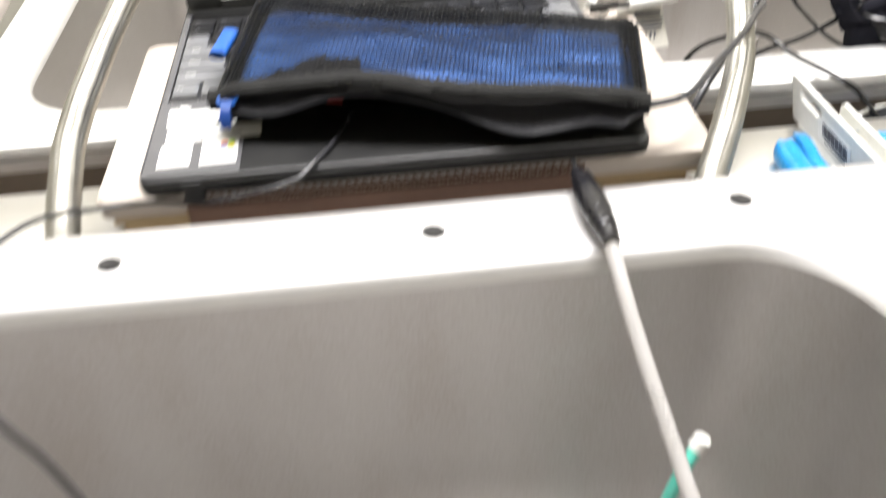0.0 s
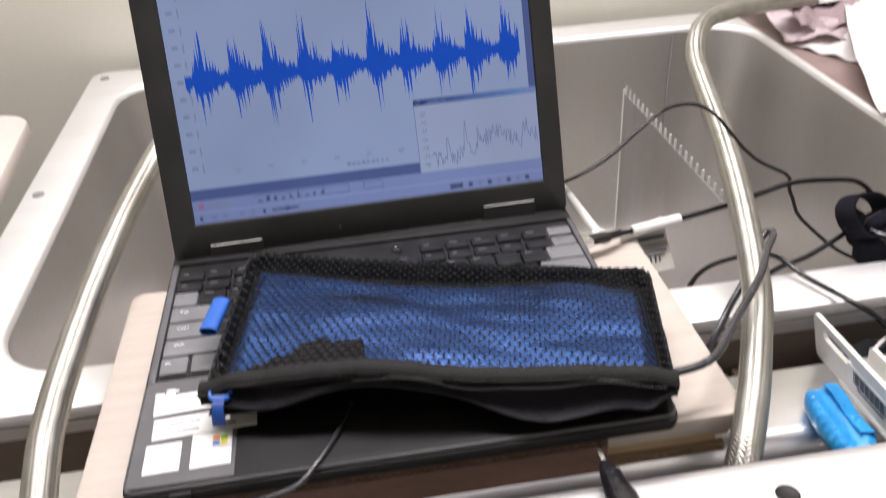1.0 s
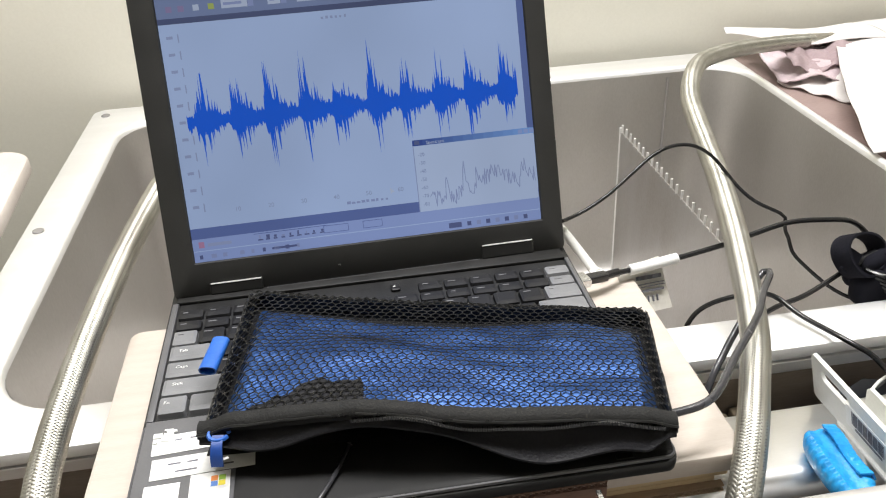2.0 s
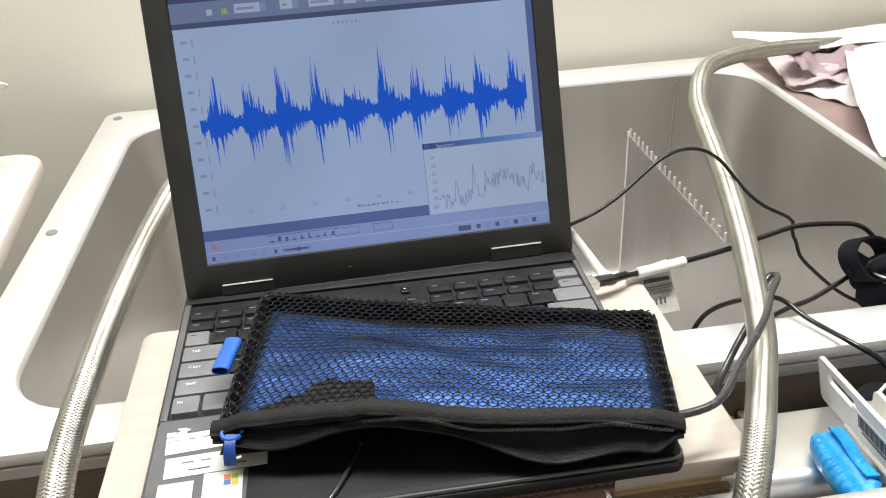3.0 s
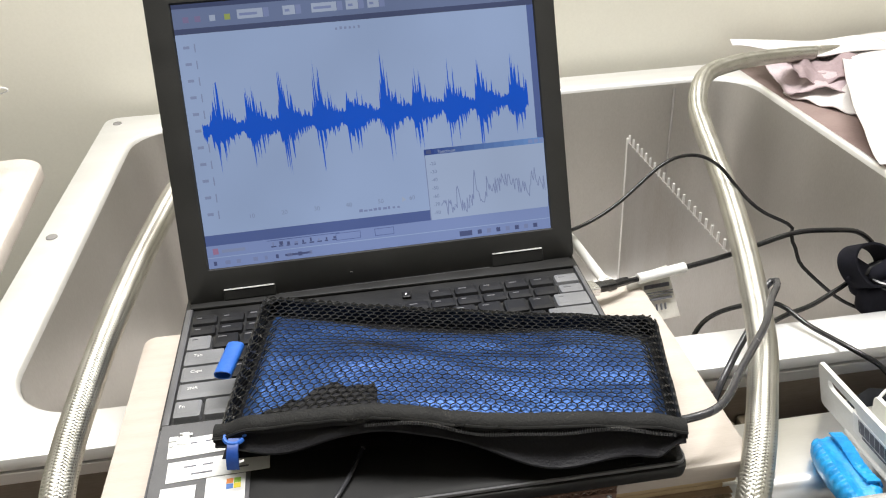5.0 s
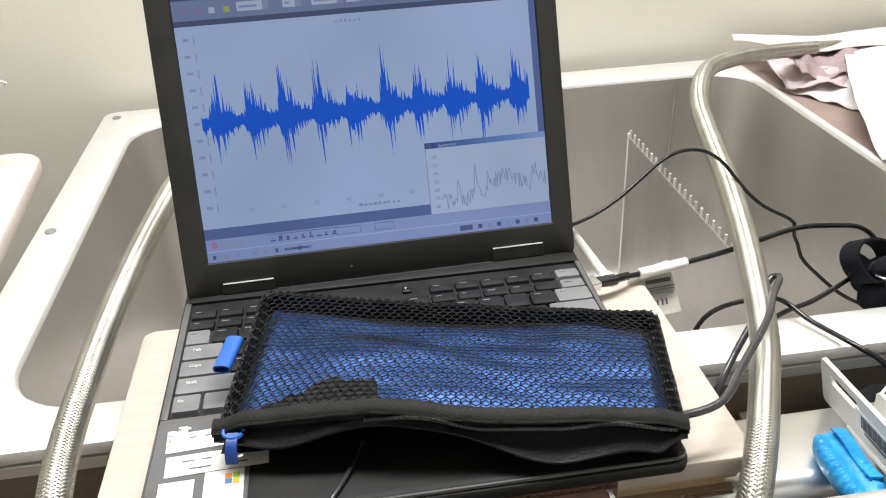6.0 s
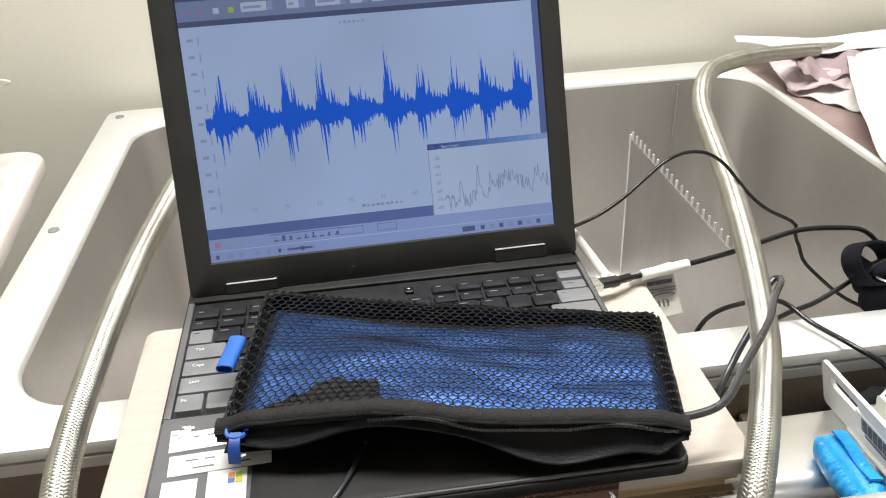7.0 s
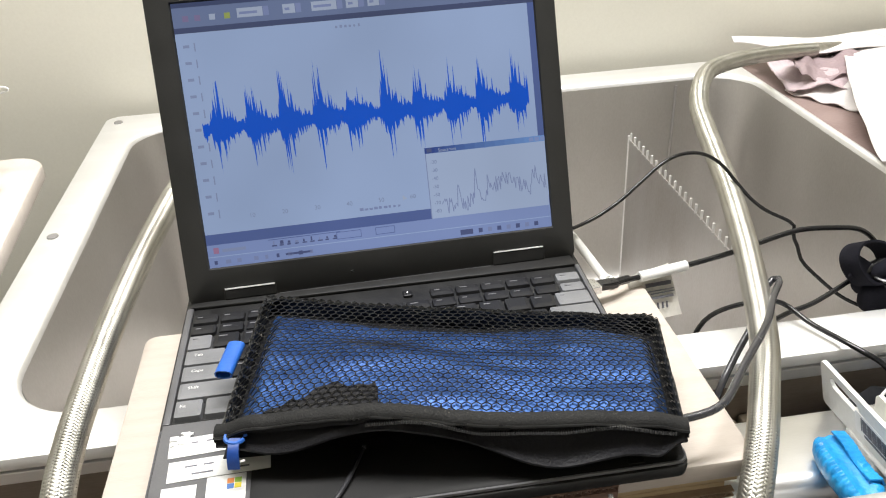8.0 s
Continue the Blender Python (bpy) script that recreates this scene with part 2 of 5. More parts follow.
# ---- board and laptop ----
b = thing("wooden_board", (0, 0.12, DECK), "pale wooden board bridging the two steel sinks", "board")
part("plank", rings([rounded(-0.189 + i, 0.206 - i, 0.021 + i, 0.232 - i, 0.009, z) for i, z in ((0.001, -0.014), (0.0, -0.0128), (0.0, -0.0022), (0.0007, -0.0006), (0.0024, 0.0))], True, True), WOOD, b, "", True)
# lower layers of the board
part("lower_layer", box(-0.183, 0.198, 0.0265, 0.228, -0.0222, -0.0145, 0.0012), CARD_PALE, b, "pale plywood layer")
bm = bmesh.new()
for i in range(2):
    z0 = DECK + 0.0220 + i * 0.0043
    box(-0.134, 0.118, 0.0185, 0.0260, z0, z0 + 0.0007, bm=bm)
    wave = []
    for k in range(241):
        x = -0.134 + 0.252 * k / 240
        zz = z0 + 0.0024 + 0.0014 * math.sin(k * math.pi / 2.5)
        wave.append([(x, 0.0190, zz - 0.0003), (x, 0.0190, zz + 0.0003), (x, 0.0260, zz + 0.0003), (x, 0.0260, zz - 0.0003)])
    rings(wave, True, True, bm)
part("fibre_slab", box(-0.134, 0.118, 0.0186, 0.0260, DECK + 0.0004, DECK + 0.0219, 0.0006), CARD, b, "dark reddish brown fibreboard")
tagged(part("corrugated_sheet", bm, CARD, b, "reddish brown corrugated cardboard"), kind="stuff")
bm = bmesh.new()
box(0.1185, 0.194, 0.0215, 0.0268, DECK + 0.0006, DECK + 0.0012, bm=bm)
box(0.1185, 0.194, 0.0215, 0.0268, DECK + 0.0046, DECK + 0.0052, bm=bm)
wave = []
for k in range(75):
    x = 0.1185 + 0.0755 * k / 74
    zz = DECK + 0.0029 + 0.0014 * math.sin(k * math.pi / 2.5)
    wave.append([(x, 0.0218, zz - 0.0003), (x, 0.0218, zz + 0.0003), (x, 0.0268, zz + 0.0003), (x, 0.0268, zz - 0.0003)])
rings(wave, True, True, bm)
tagged(part("corrugated_edge", bm, CARD_TAN, b, "tan corrugated cardboard edge"), kind="stuff")
part("bottom_layer", box(-0.178, 0.190, 0.0270, 0.228, DECK + 0.0003, -0.0226, 0.0008), CARD_PALE, b)

# ---- laptop ----
GREY_KEY = surface("grey_key_plastic", [(0.145, 0.148, 0.155), (0.175, 0.178, 0.185), (0.21, 0.213, 0.22)], 0.36, 0, 40, (1, 1, 1), 0.2, 1800, 0.06, depth=0.0002)
BLACK_KEY = surface("black_key_plastic", [(0.010, 0.010, 0.011), (0.015, 0.015, 0.016), (0.020, 0.020, 0.021)], 0.40, 0, 40, (1, 1, 1), 0.2, 1800, 0.06, depth=0.0002, gloss=0.25)
WELL = surface("keyboard_well", [(0.006, 0.006, 0.006), (0.010, 0.010, 0.010)], 0.5)
LEGEND = surface("pale_key_print", [(0.14, 0.14, 0.15), (0.19, 0.19, 0.20)], 0.6)
PAPER = surface("white_sticker_paper", [(0.72, 0.72, 0.70), (0.80, 0.80, 0.78), (0.84, 0.84, 0.83)], 0.5, 0, 60, (1, 1, 1), 0.1, 600, 0.1)
INK = surface("grey_ink", [(0.10, 0.10, 0.12), (0.16, 0.16, 0.18)], 0.6)
METAL = surface("bright_metal", [(0.55, 0.55, 0.55), (0.7, 0.7, 0.7)], 0.25, 1.0, 60)
# Lighter copy of the black plastic, for sheen on edges and palm rest.
SHELL = surface("grey_sheen_plastic", [(0.085, 0.085, 0.09), (0.105, 0.105, 0.11), (0.125, 0.125, 0.13)], 0.35, 0, 30, (1, 1, 1), 0.2, 1500, 0.06, depth=0.0003)
SATIN = surface("black_palm_rest", [(0.010, 0.010, 0.010), (0.015, 0.015, 0.0148), (0.021, 0.021, 0.020)], 0.5, 0, 30, (1, 1, 1), 0.25, 1500, 0.06, depth=0.0003, gloss=0.15)
rnd = random.Random(7)
HW = 0.1525
LAPTOP = thing("laptop", (0, 0.12, 0.0), "open black laptop with worn keys and stickers on board", "laptop")
prof = [(0.0035, 0.0245), (0.0008, 0.0232), (0.0, 0.0205), (0.0015, 0.0150), (0.006, 0.0120), (0.020, 0.0050), (0.026, 0.004), (0.247, 0.004), (0.250, 0.007), (0.250, 0.022), (0.2475, 0.0245)]
base_cuts = [(0.0, 0.0075)] + [(0.0065 * (1 - math.cos(q)), 0.0065 * (1 - math.sin(q))) for q in [radians(15 * k) for k in range(1, 7)]]
part("base", rings([[(x, y + (back if y < 0.1 else -0.15 * back), z) for y, z in prof] for x, back in [(-HW + d, k) for d, k in base_cuts] + [(HW - d, k) for d, k in reversed(base_cuts)]], True, True), BLACK, LAPTOP, "", True)
for fx in (-0.13, 0.13):
    for fy in (0.045, 0.22):
        part("rubber_foot", box(fx - 0.01, fx + 0.01, fy - 0.006, fy + 0.006, 0.0, 0.0045, 0.001), WELL, LAPTOP)
# the keyboard sits in a raised frame
part("keyboard_side", box(-HW + 0.0015, -0.1462, 0.090, 0.2215, 0.0240, 0.0272, 0.0009), SHELL, LAPTOP, "", True)
part("keyboard_side", box(0.1475, HW - 0.0015, 0.090, 0.2215, 0.0240, 0.0272, 0.0009), SHELL, LAPTOP, "", True)
part("palm_rest", rings([rounded(-HW + 0.0016 + i, HW - 0.0016 - i, 0.0026 + i, 0.0905 - 0.2 * i, 0.0060, z, 5) for i, z in ((0.0, 0.0240), (0.0, 0.0260), (0.0011, 0.0268))], True, True), SATIN, LAPTOP, "", True)
# Glare on the left palm rest, laid on as a grey sheet.
part("palm_glare", box(-HW + 0.0022, -0.0935, 0.0045, 0.0895, 0.0262, 0.02705, 0.0003), SHELL, LAPTOP, "grey glare painted on palm rest")
part("keyboard_tray", box(-0.1462, 0.1475, 0.0905, 0.2215, 0.0240, 0.0249), WELL, LAPTOP)
part("hinge_cover", box(-HW + 0.004, HW - 0.004, 0.2215, 0.2490, 0.0240, 0.0275, 0.0012), BLACK, LAPTOP, "", True)
part("port_panel", box(HW - 0.0005, HW + 0.0006, 0.195, 0.232, 0.008, 0.021), METAL, LAPTOP)


def key(x0, x1, y0, y1, top, mat):
    g = 0.0007
    lo = rounded(x0 + g, x1 - g, y0 + g, y1 - g, 0.0012, 0.0249, 2)
    mid = rounded(x0 + g + 0.0005, x1 - g - 0.0005, y0 + g + 0.0008, y1 - g - 0.0002, 0.0014, top - 0.0006, 2)
    hi = rounded(x0 + g + 0.0026, x1 - g - 0.0026, y0 + g + 0.0046, y1 - g - 0.0010, 0.0016, top, 2)
    return part("key", rings([lo, mid, hi], cap_end=True), mat, LAPTOP)


ROWS = [
    (0.0925, 0.0180, [1.0, 1.15, 1.15, 5.5, 1.1, 1.1, 1.0, 1.0, 1.0, 1.37]),
    (0.1105, 0.0180, [2.2] + [1.0] * 11 + [2.17]),
    (0.1285, 0.0180, [1.75] + [1.0] * 12 + [1.62]),
    (0.1465, 0.0180, [1.5] + [1.0] * 12 + [1.87]),
    (0.1645, 0.0180, [0.95] + [1.0] * 13 + [1.42]),
    (0.1840, 0.0125, [1.02] * 15),
    (0.1985, 0.0125, [1.02] * 15),
]
KEY_PLACES = []
for r, (y0, dy, widths) in enumerate(ROWS):
    unit = 0.2925 / sum(widths)
    x = -0.1455
    for i, w in enumerate(widths):
        if not (r == 6 and 3 <= i <= 8):
            edge = (i == 0 and r < 5) or (i == len(widths) - 1 and r > 0) or (r == 0 and i in (1, 7, 8, 9))
            KEY_PLACES.append((r, i, x, x + w * unit, y0, y0 + dy))
            key(x, x + w * unit, y0, y0 + dy, 0.0292 + rnd.uniform(-0.0002, 0.0002) - (0.0012 if r > 4 else 0), GREY_KEY if edge else BLACK_KEY)
        x += w * unit


def lettering(text, size, m, mat, parent, align="LEFT"):
    cu = bpy.data.curves.new("lettering", "FONT")
    cu.body, cu.size, cu.align_x, cu.extrude = text, size, align, 0.00005
    cu.materials.append(mat)
    ob = new("lettering", cu)
    ob.parent = parent
    ob.matrix_basis = chain(parent).inverted() @ m
    return ob


for text, r in (("Fn", 0), ("Shift", 1), ("Caps", 2), ("Tab", 3)):
    k = next(q for q in KEY_PLACES if q[0] == r and q[1] == 0)
    lettering(text, 0.0040, pose(k[2] + 0.0040 + (0.003 if r else 0), k[4] + 0.0095, 0.0295), PAPER, LAPTOP)
for q in KEY_PLACES:
    if rnd.random() < 0.85 and not (q[0] < 4 and q[1] == 0):
        w = min(0.006, (q[3] - q[2]) * 0.4)
        lift = 0.0294 - (0.0012 if q[0] > 4 else 0)
        part("key_print", box(q[2] + 0.004, q[2] + 0.004 + w * rnd.uniform(0.5, 1), q[5] - 0.0055, q[5] - 0.0045, lift - 0.0003, lift + 0.00006), LEGEND, LAPTOP)

# stickers on the palm rest
PZ = 0.0271


def sticker(name, x0, x1, y0, y1, turn, label, mat=PAPER):
    m = pose((x0 + x1) / 2, (y0 + y1) / 2, PZ, 0, 0, turn)
    return part(name, box(-(x1 - x0) / 2, (x1 - x0) / 2, -(y1 - y0) / 2, (y1 - y0) / 2, -0.0001, 0.0003, m=m), mat, LAPTOP, label), m


for x0, x1, y0, y1, turn, n in ((-0.1435, -0.086, 0.0600, 0.0760, 3, 2), (-0.1415, -0.083, 0.0395, 0.0560, 2, 6)):
    s, m = sticker("label_strip", x0, x1, y0, y1, turn, "white label strip with faint handwriting")
    for k in range(n):
        hx = -0.020 + rnd.uniform(0, 0.008) + 0.0095 * (k % 4)
        hy = 0.003 if k < 3 else -0.0035
        part("writing_bar", box(hx, hx + rnd.uniform(0.004, 0.008), hy - 0.0007, hy + 0.0005, 0.0003, 0.0004, m=m), INK, s)
bm = bmesh.new()
for k in range(9):
    px, py = -0.1445 + rnd.uniform(0, 0.012), 0.0595 + rnd.uniform(0, 0.020)
    box(px, px + rnd.uniform(0.002, 0.006), py, py + rnd.uniform(0.001, 0.004), PZ - 0.0001, PZ + 0.0006 + 0.0001 * k, m=None, bm=bm)
part("torn_tape", bm, PAPER, LAPTOP, "torn crumpled clear tape remains")
sticker("square_sticker", -0.1430, -0.1235, 0.0130, 0.0345, 1, "blank white square sticker")
s, m = sticker("square_sticker", -0.1180, -0.0960, 0.0130, 0.0390, 1, "white square sticker with four coloured patches")
for k, col in enumerate(((0.75, 0.25, 0.06), (0.30, 0.50, 0.05), (0.10, 0.22, 0.55), (0.75, 0.62, 0.05))):
    cm = surface("logo_patch", [tuple(c * 0.9 for c in col), col], 0.5)
    cx, cy = 0.0005 + 0.0042 * (k % 2), 0.0060 - 0.0042 * (k // 2)
    part("colour_patch", box(cx, cx + 0.0038, cy, cy + 0.0038, 0.0003, 0.00045, m=m), cm, s)
part("front_latch", box(-0.128, -0.116, -0.0006, 0.004, 0.010, 0.0235, 0.0008), WELL, LAPTOP)
# Edge sheen given as a grey rim.
part("edge_trim", rings([rounded(-HW + i, HW - i, 0.0010 + i, 0.0900 - i, 0.0072 - i, z, 6) for i, z in ((0.0006, 0.0244), (0.0006, 0.0262), (0.0013, 0.0266), (0.0018, 0.0262))]), SHELL, LAPTOP, "thin grey sheen along the edge", True)
part("front_latch", box(0.117, 0.127, 0.0040, 0.0080, 0.0262, 0.0272, 0.0003), WELL, LAPTOP)

# the lid leans back by some 20 degrees and sits slightly askew on its hinges
LID = pose(0.0010, 0.2306, 0.026, -20.6, 0, 1.44)        # x across, z up along the lid, -y towards the keys
SB = 0.0266                             # lower edge of the screen above the hinge
SW, SH = 0.1335, 0.2025
LW = 0.1516                             # half width of the lid
LID_BLACK = surface("matt_lid_plastic", [(0.021, 0.021, 0.020), (0.026, 0.026, 0.0245), (0.032, 0.0315, 0.030)], 0.55, 0, 30, (1, 1, 1), 0.25, 1500, 0.06, depth=0.0003, gloss=0.3)
bez = []
for i, yy in ((0.0025, -0.0002), (0.0004, 0.0012), (0.0, 0.004), (0.0, 0.011), (0.003, 0.0148)):
    bez.append([(x, yy, z) for x, z, _ in rounded(-LW + i, LW - i, 0.000 + i, 0.240 - i, 0.005, 0, 4)])
inner_rim = [[(x, yy, z) for x, z, _ in rounded(0.0010 - SW - i, 0.0010 + SW + i, SB - i, SB + 0.1948 + i, 0.0010, 0, 4)] for i, yy in ((0.0, 0.0022), (0.0010, -0.0002))]
bm = rings(inner_rim + bez, cap_end=True)
bm.transform(LID)
lid = part("lid", bm, LID_BLACK, LAPTOP, "black lid with lit screen", True)


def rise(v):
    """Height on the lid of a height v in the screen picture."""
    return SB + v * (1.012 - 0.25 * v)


def on_lid(name, bm, mat, label=""):
    bm.transform(LID)
    return part(name, bm, mat, lid, label)


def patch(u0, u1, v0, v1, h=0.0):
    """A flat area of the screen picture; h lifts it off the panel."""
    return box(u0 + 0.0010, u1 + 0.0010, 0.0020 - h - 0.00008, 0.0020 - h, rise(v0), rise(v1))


E_BG = glow("screen_background", (0.315, 0.412, 0.628), 1.0)
E_BAR = glow("screen_toolbar", (0.145, 0.190, 0.330), 1.0)
E_DARK = glow("screen_dark_band", (0.058, 0.075, 0.155), 1.0)
E_BAND = glow("screen_blue_band", (0.085, 0.125, 0.310), 1.0)
E_TASK = glow("screen_task_bar", (0.215, 0.285, 0.53), 1.0)
E_WHITE = glow("screen_field", (0.36, 0.42, 0.55), 1.0)
E_SUB = glow("screen_inner_window", (0.350, 0.435, 0.615), 1.0)
E_WAVE = glow("screen_trace_blue", (0.003, 0.088, 0.590), 1.0)
E_LINE = glow("screen_trace_grey", (0.20, 0.245, 0.43), 1.0)
E_TEXT = glow("screen_faint_text", (0.23, 0.28, 0.45), 1.0)
E_RED = glow("screen_red_icon", (0.34, 0.18, 0.30), 1.0)
E_DULL = glow("screen_dull_icon", (0.20, 0.165, 0.30), 1.0)
E_GREEN = glow("screen_yellow_icon", (0.30, 0.36, 0.10), 1.0)
E_INK = glow("screen_icon_ink", (0.075, 0.095, 0.21), 1.0)
on_lid("screen_panel", patch(-SW, SW, 0, SH), E_BG, "lit bluish white screen")
on_lid("toolbar", patch(-SW, SW, 0.1835, 0.1990, 0.0001), E_BAR)
on_lid("title_bar", patch(-SW, SW, 0.1990, SH, 0.0001), E_DARK)
on_lid("title_bar", patch(-SW, SW, 0.1792, 0.1835, 0.0001), E_DARK)
for u0, u1 in ((-0.0875, -0.0690), (-0.0545, -0.0455), (-0.0335, -0.0150), (-0.0080, 0.0010), (0.0080, 0.0165)):
    on_lid("toolbar_field", patch(u0, u1, 0.1878, 0.1950, 0.0002), E_WHITE)
    on_lid("writing_bar", patch(u0 + 0.0015, u1 - 0.004, 0.1902, 0.1922, 0.0003), E_LINE)
    on_lid("toolbar_button", patch(u1 + 0.0004, u1 + 0.0044, 0.1878, 0.1950, 0.0002), E_LINE)
for u, mt in ((-0.1265, E_DULL), (-0.1180, E_DULL), (-0.1075, E_WHITE), (-0.0968, E_GREEN)):
    on_lid("toolbar_icon", patch(u, u + 0.0042, 0.1880, 0.1925, 0.0002), mt)
on_lid("blue_band", patch(-SW, SW, 0.0172, 0.0252, 0.0001), E_BAND)
on_lid("task_bar", patch(-SW, SW, 0.0, 0.0078, 0.0002), E_TASK)
on_lid("lower_toolbar", patch(-SW, SW, 0.0084, 0.0172, 0.0002), E_TASK)
on_lid("toolbar_icon", patch(-0.1290, -0.1250, 0.0105, 0.0150, 0.0003), E_RED)
for k in range(9):
    u = -0.0855 + 0.0058 * k
    on_lid("toolbar_icon", patch(u, u + rnd.uniform(0.0026, 0.0040), 0.0108, 0.0118, 0.0003), E_INK)
    on_lid("toolbar_icon", patch(u + rnd.uniform(0, 0.0012), u + rnd.uniform(0.0018, 0.0032), 0.0120, 0.0130 + rnd.uniform(0.0005, 0.0020), 0.0003), E_INK if k % 3 else E_LINE)
on_lid("toolbar_frame", patch(-0.0880, -0.0330, 0.0158, 0.0163, 0.0003), E_BAND)
on_lid("writing_bar", patch(-0.1225, -0.1050, 0.0112, 0.0136, 0.0003), E_TEXT)
for u0, u1 in ((-0.036, -0.017), (-0.006, 0.009)):
    on_lid("toolbar_field", patch(u0, u1, 0.0102, 0.0158, 0.0003), E_BAND)
    on_lid("toolbar_field", patch(u0 + 0.0004, u1 - 0.0004, 0.0106, 0.0154, 0.0004), E_TASK)
for k in range(9):
    u = -0.1295 + 0.0085 * k + (0.004 if k > 2 else 0)
    on_lid("task_icon", patch(u, u + rnd.uniform(0.002, 0.004), 0.0022, 0.0052, 0.0003), E_INK if k in (0, 5, 7) else E_LINE)
on_lid("writing_bar", patch(-0.0760, -0.0560, 0.0030, 0.0046, 0.0003), E_INK)
on_lid("task_button", patch(0.0600, 0.0700, 0.0018, 0.0058, 0.0003), E_INK)
for k in range(7):
    u = 0.0745 + 0.0075 * k
    on_lid("task_icon", patch(u, u + 0.0032, 0.0022, 0.0055, 0.0003), E_INK if k % 2 == 0 else E_LINE)
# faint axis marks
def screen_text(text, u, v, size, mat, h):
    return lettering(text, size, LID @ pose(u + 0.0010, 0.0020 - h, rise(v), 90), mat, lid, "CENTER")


for k in range(6):
    screen_text(str(10 * (k + 1)), -0.0967 + 0.0245 * k, 0.0350, 0.0046, E_TEXT, 0.0002)
for k in range(11):
    v = 0.0400 + 0.0128 * k
    on_lid("writing_bar", patch(-0.1290, -0.1245, v, v + 0.0022, 0.0002), E_TEXT)
    on_lid("axis_tick", patch(-0.1212, -0.1203, v - 0.003, v + 0.0035, 0.0002), E_TEXT)
for k in range(9):
    on_lid("writing_bar", patch(-0.0160 + 0.0037 * k, -0.0160 + 0.0037 * k + rnd.uniform(0.0016, 0.0030), 0.0298, 0.0312 + rnd.uniform(0, 0.0012), 0.0002), E_LINE)
for k in range(6):
    on_lid("writing_bar", patch(-0.0180 + 0.0034 * k, -0.0180 + 0.0034 * k + rnd.uniform(0.0014, 0.0028), 0.1728, 0.1742 + rnd.uniform(0, 0.0012), 0.0002), E_TEXT)


def trace():
    """Bursts that swell quickly and die away: a ragged core with tall thin spikes above and below."""
    r = random.Random(11)
    n = 640
    sides = []
    for side in (0, 1):
        h = []
        for k in range(n + 1):
            t = k / n * 9.9 + 0.78
            f, burst = t % 1.0, int(t)
            start = 0.16 + 0.05 * math.sin(3.3 * burst + side)
            peak = 1.12 + 0.14 * math.sin(2.1 * burst + 0.7 + 1.3 * side)
            swell = (f / start) ** 1.3 if f < start else math.exp(-((f - start) / 0.40) ** 1.5)
            core = 0.0030 + 0.0100 * swell * peak
            value = core * (0.55 + 0.65 * r.random())
            if r.random() < 0.45:
                value = core + (0.0020 + 0.0260 * peak * swell) * r.random() ** 1.2
            h.append(value)
        sides.append([0.5 * a + 0.5 * max(a, b) for a, b in zip(h, h[1:] + h[-1:])])
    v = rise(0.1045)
    bm = bmesh.new()
    for k in range(n):
        u0, u1 = (-0.1225 + 0.2475 * (k + e) / n for e in (0, 1))
        bm.faces.new([bm.verts.new((u, 0.0017, z)) for u, z in ((u0, v - sides[1][k]), (u1, v - sides[1][k + 1]), (u1, v + sides[0][k + 1]), (u0, v + sides[0][k]))])
    return bm


bm = bmesh.new()
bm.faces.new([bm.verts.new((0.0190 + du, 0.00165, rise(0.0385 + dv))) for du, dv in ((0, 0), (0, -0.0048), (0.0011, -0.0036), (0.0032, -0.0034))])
on_lid("pointer", bm, E_WHITE, "small pale arrow pointer")
on_lid("waveform", trace(), E_WAVE, "bright blue burst waveform trace")
# the smaller window
on_lid("inner_window", patch(0.0385, SW - 0.0005, 0.0172, 0.0680, 0.0005), E_SUB)
for k in range(12):
    w = k / 11
    shade = glow("screen_title_step", (0.030 + 0.12 * w, 0.060 + 0.23 * w, 0.24 + 0.36 * w), 1.0)
    on_lid("window_title", patch(0.0385 + 0.00788 * k, 0.0385 + 0.00788 * (k + 1), 0.0682, 0.0727, 0.0006), shade)
on_lid("window_border", patch(0.0385, 0.0391, 0.0172, 0.0682, 0.0007), E_LINE)
on_lid("scroll_edge", patch(0.1285, SW, 0.0727, 0.1792, 0.0002), E_BAND)
on_lid("window_title", patch(0.0400, 0.0440, 0.0690, 0.0720, 0.0008), E_INK)
screen_text("Spectrum", 0.0560, 0.0688, 0.0036, E_WHITE, 0.0009)
for k in range(3):
    on_lid("window_button", patch(0.1210 + 0.0045 * k, 0.1245 + 0.0045 * k, 0.0688, 0.0718, 0.0008), E_TASK)
for k in range(7):
    screen_text(str(-80 + 10 * k), 0.0445, 0.0215 + 0.0064 * k, 0.0038, E_LINE, 0.0007)


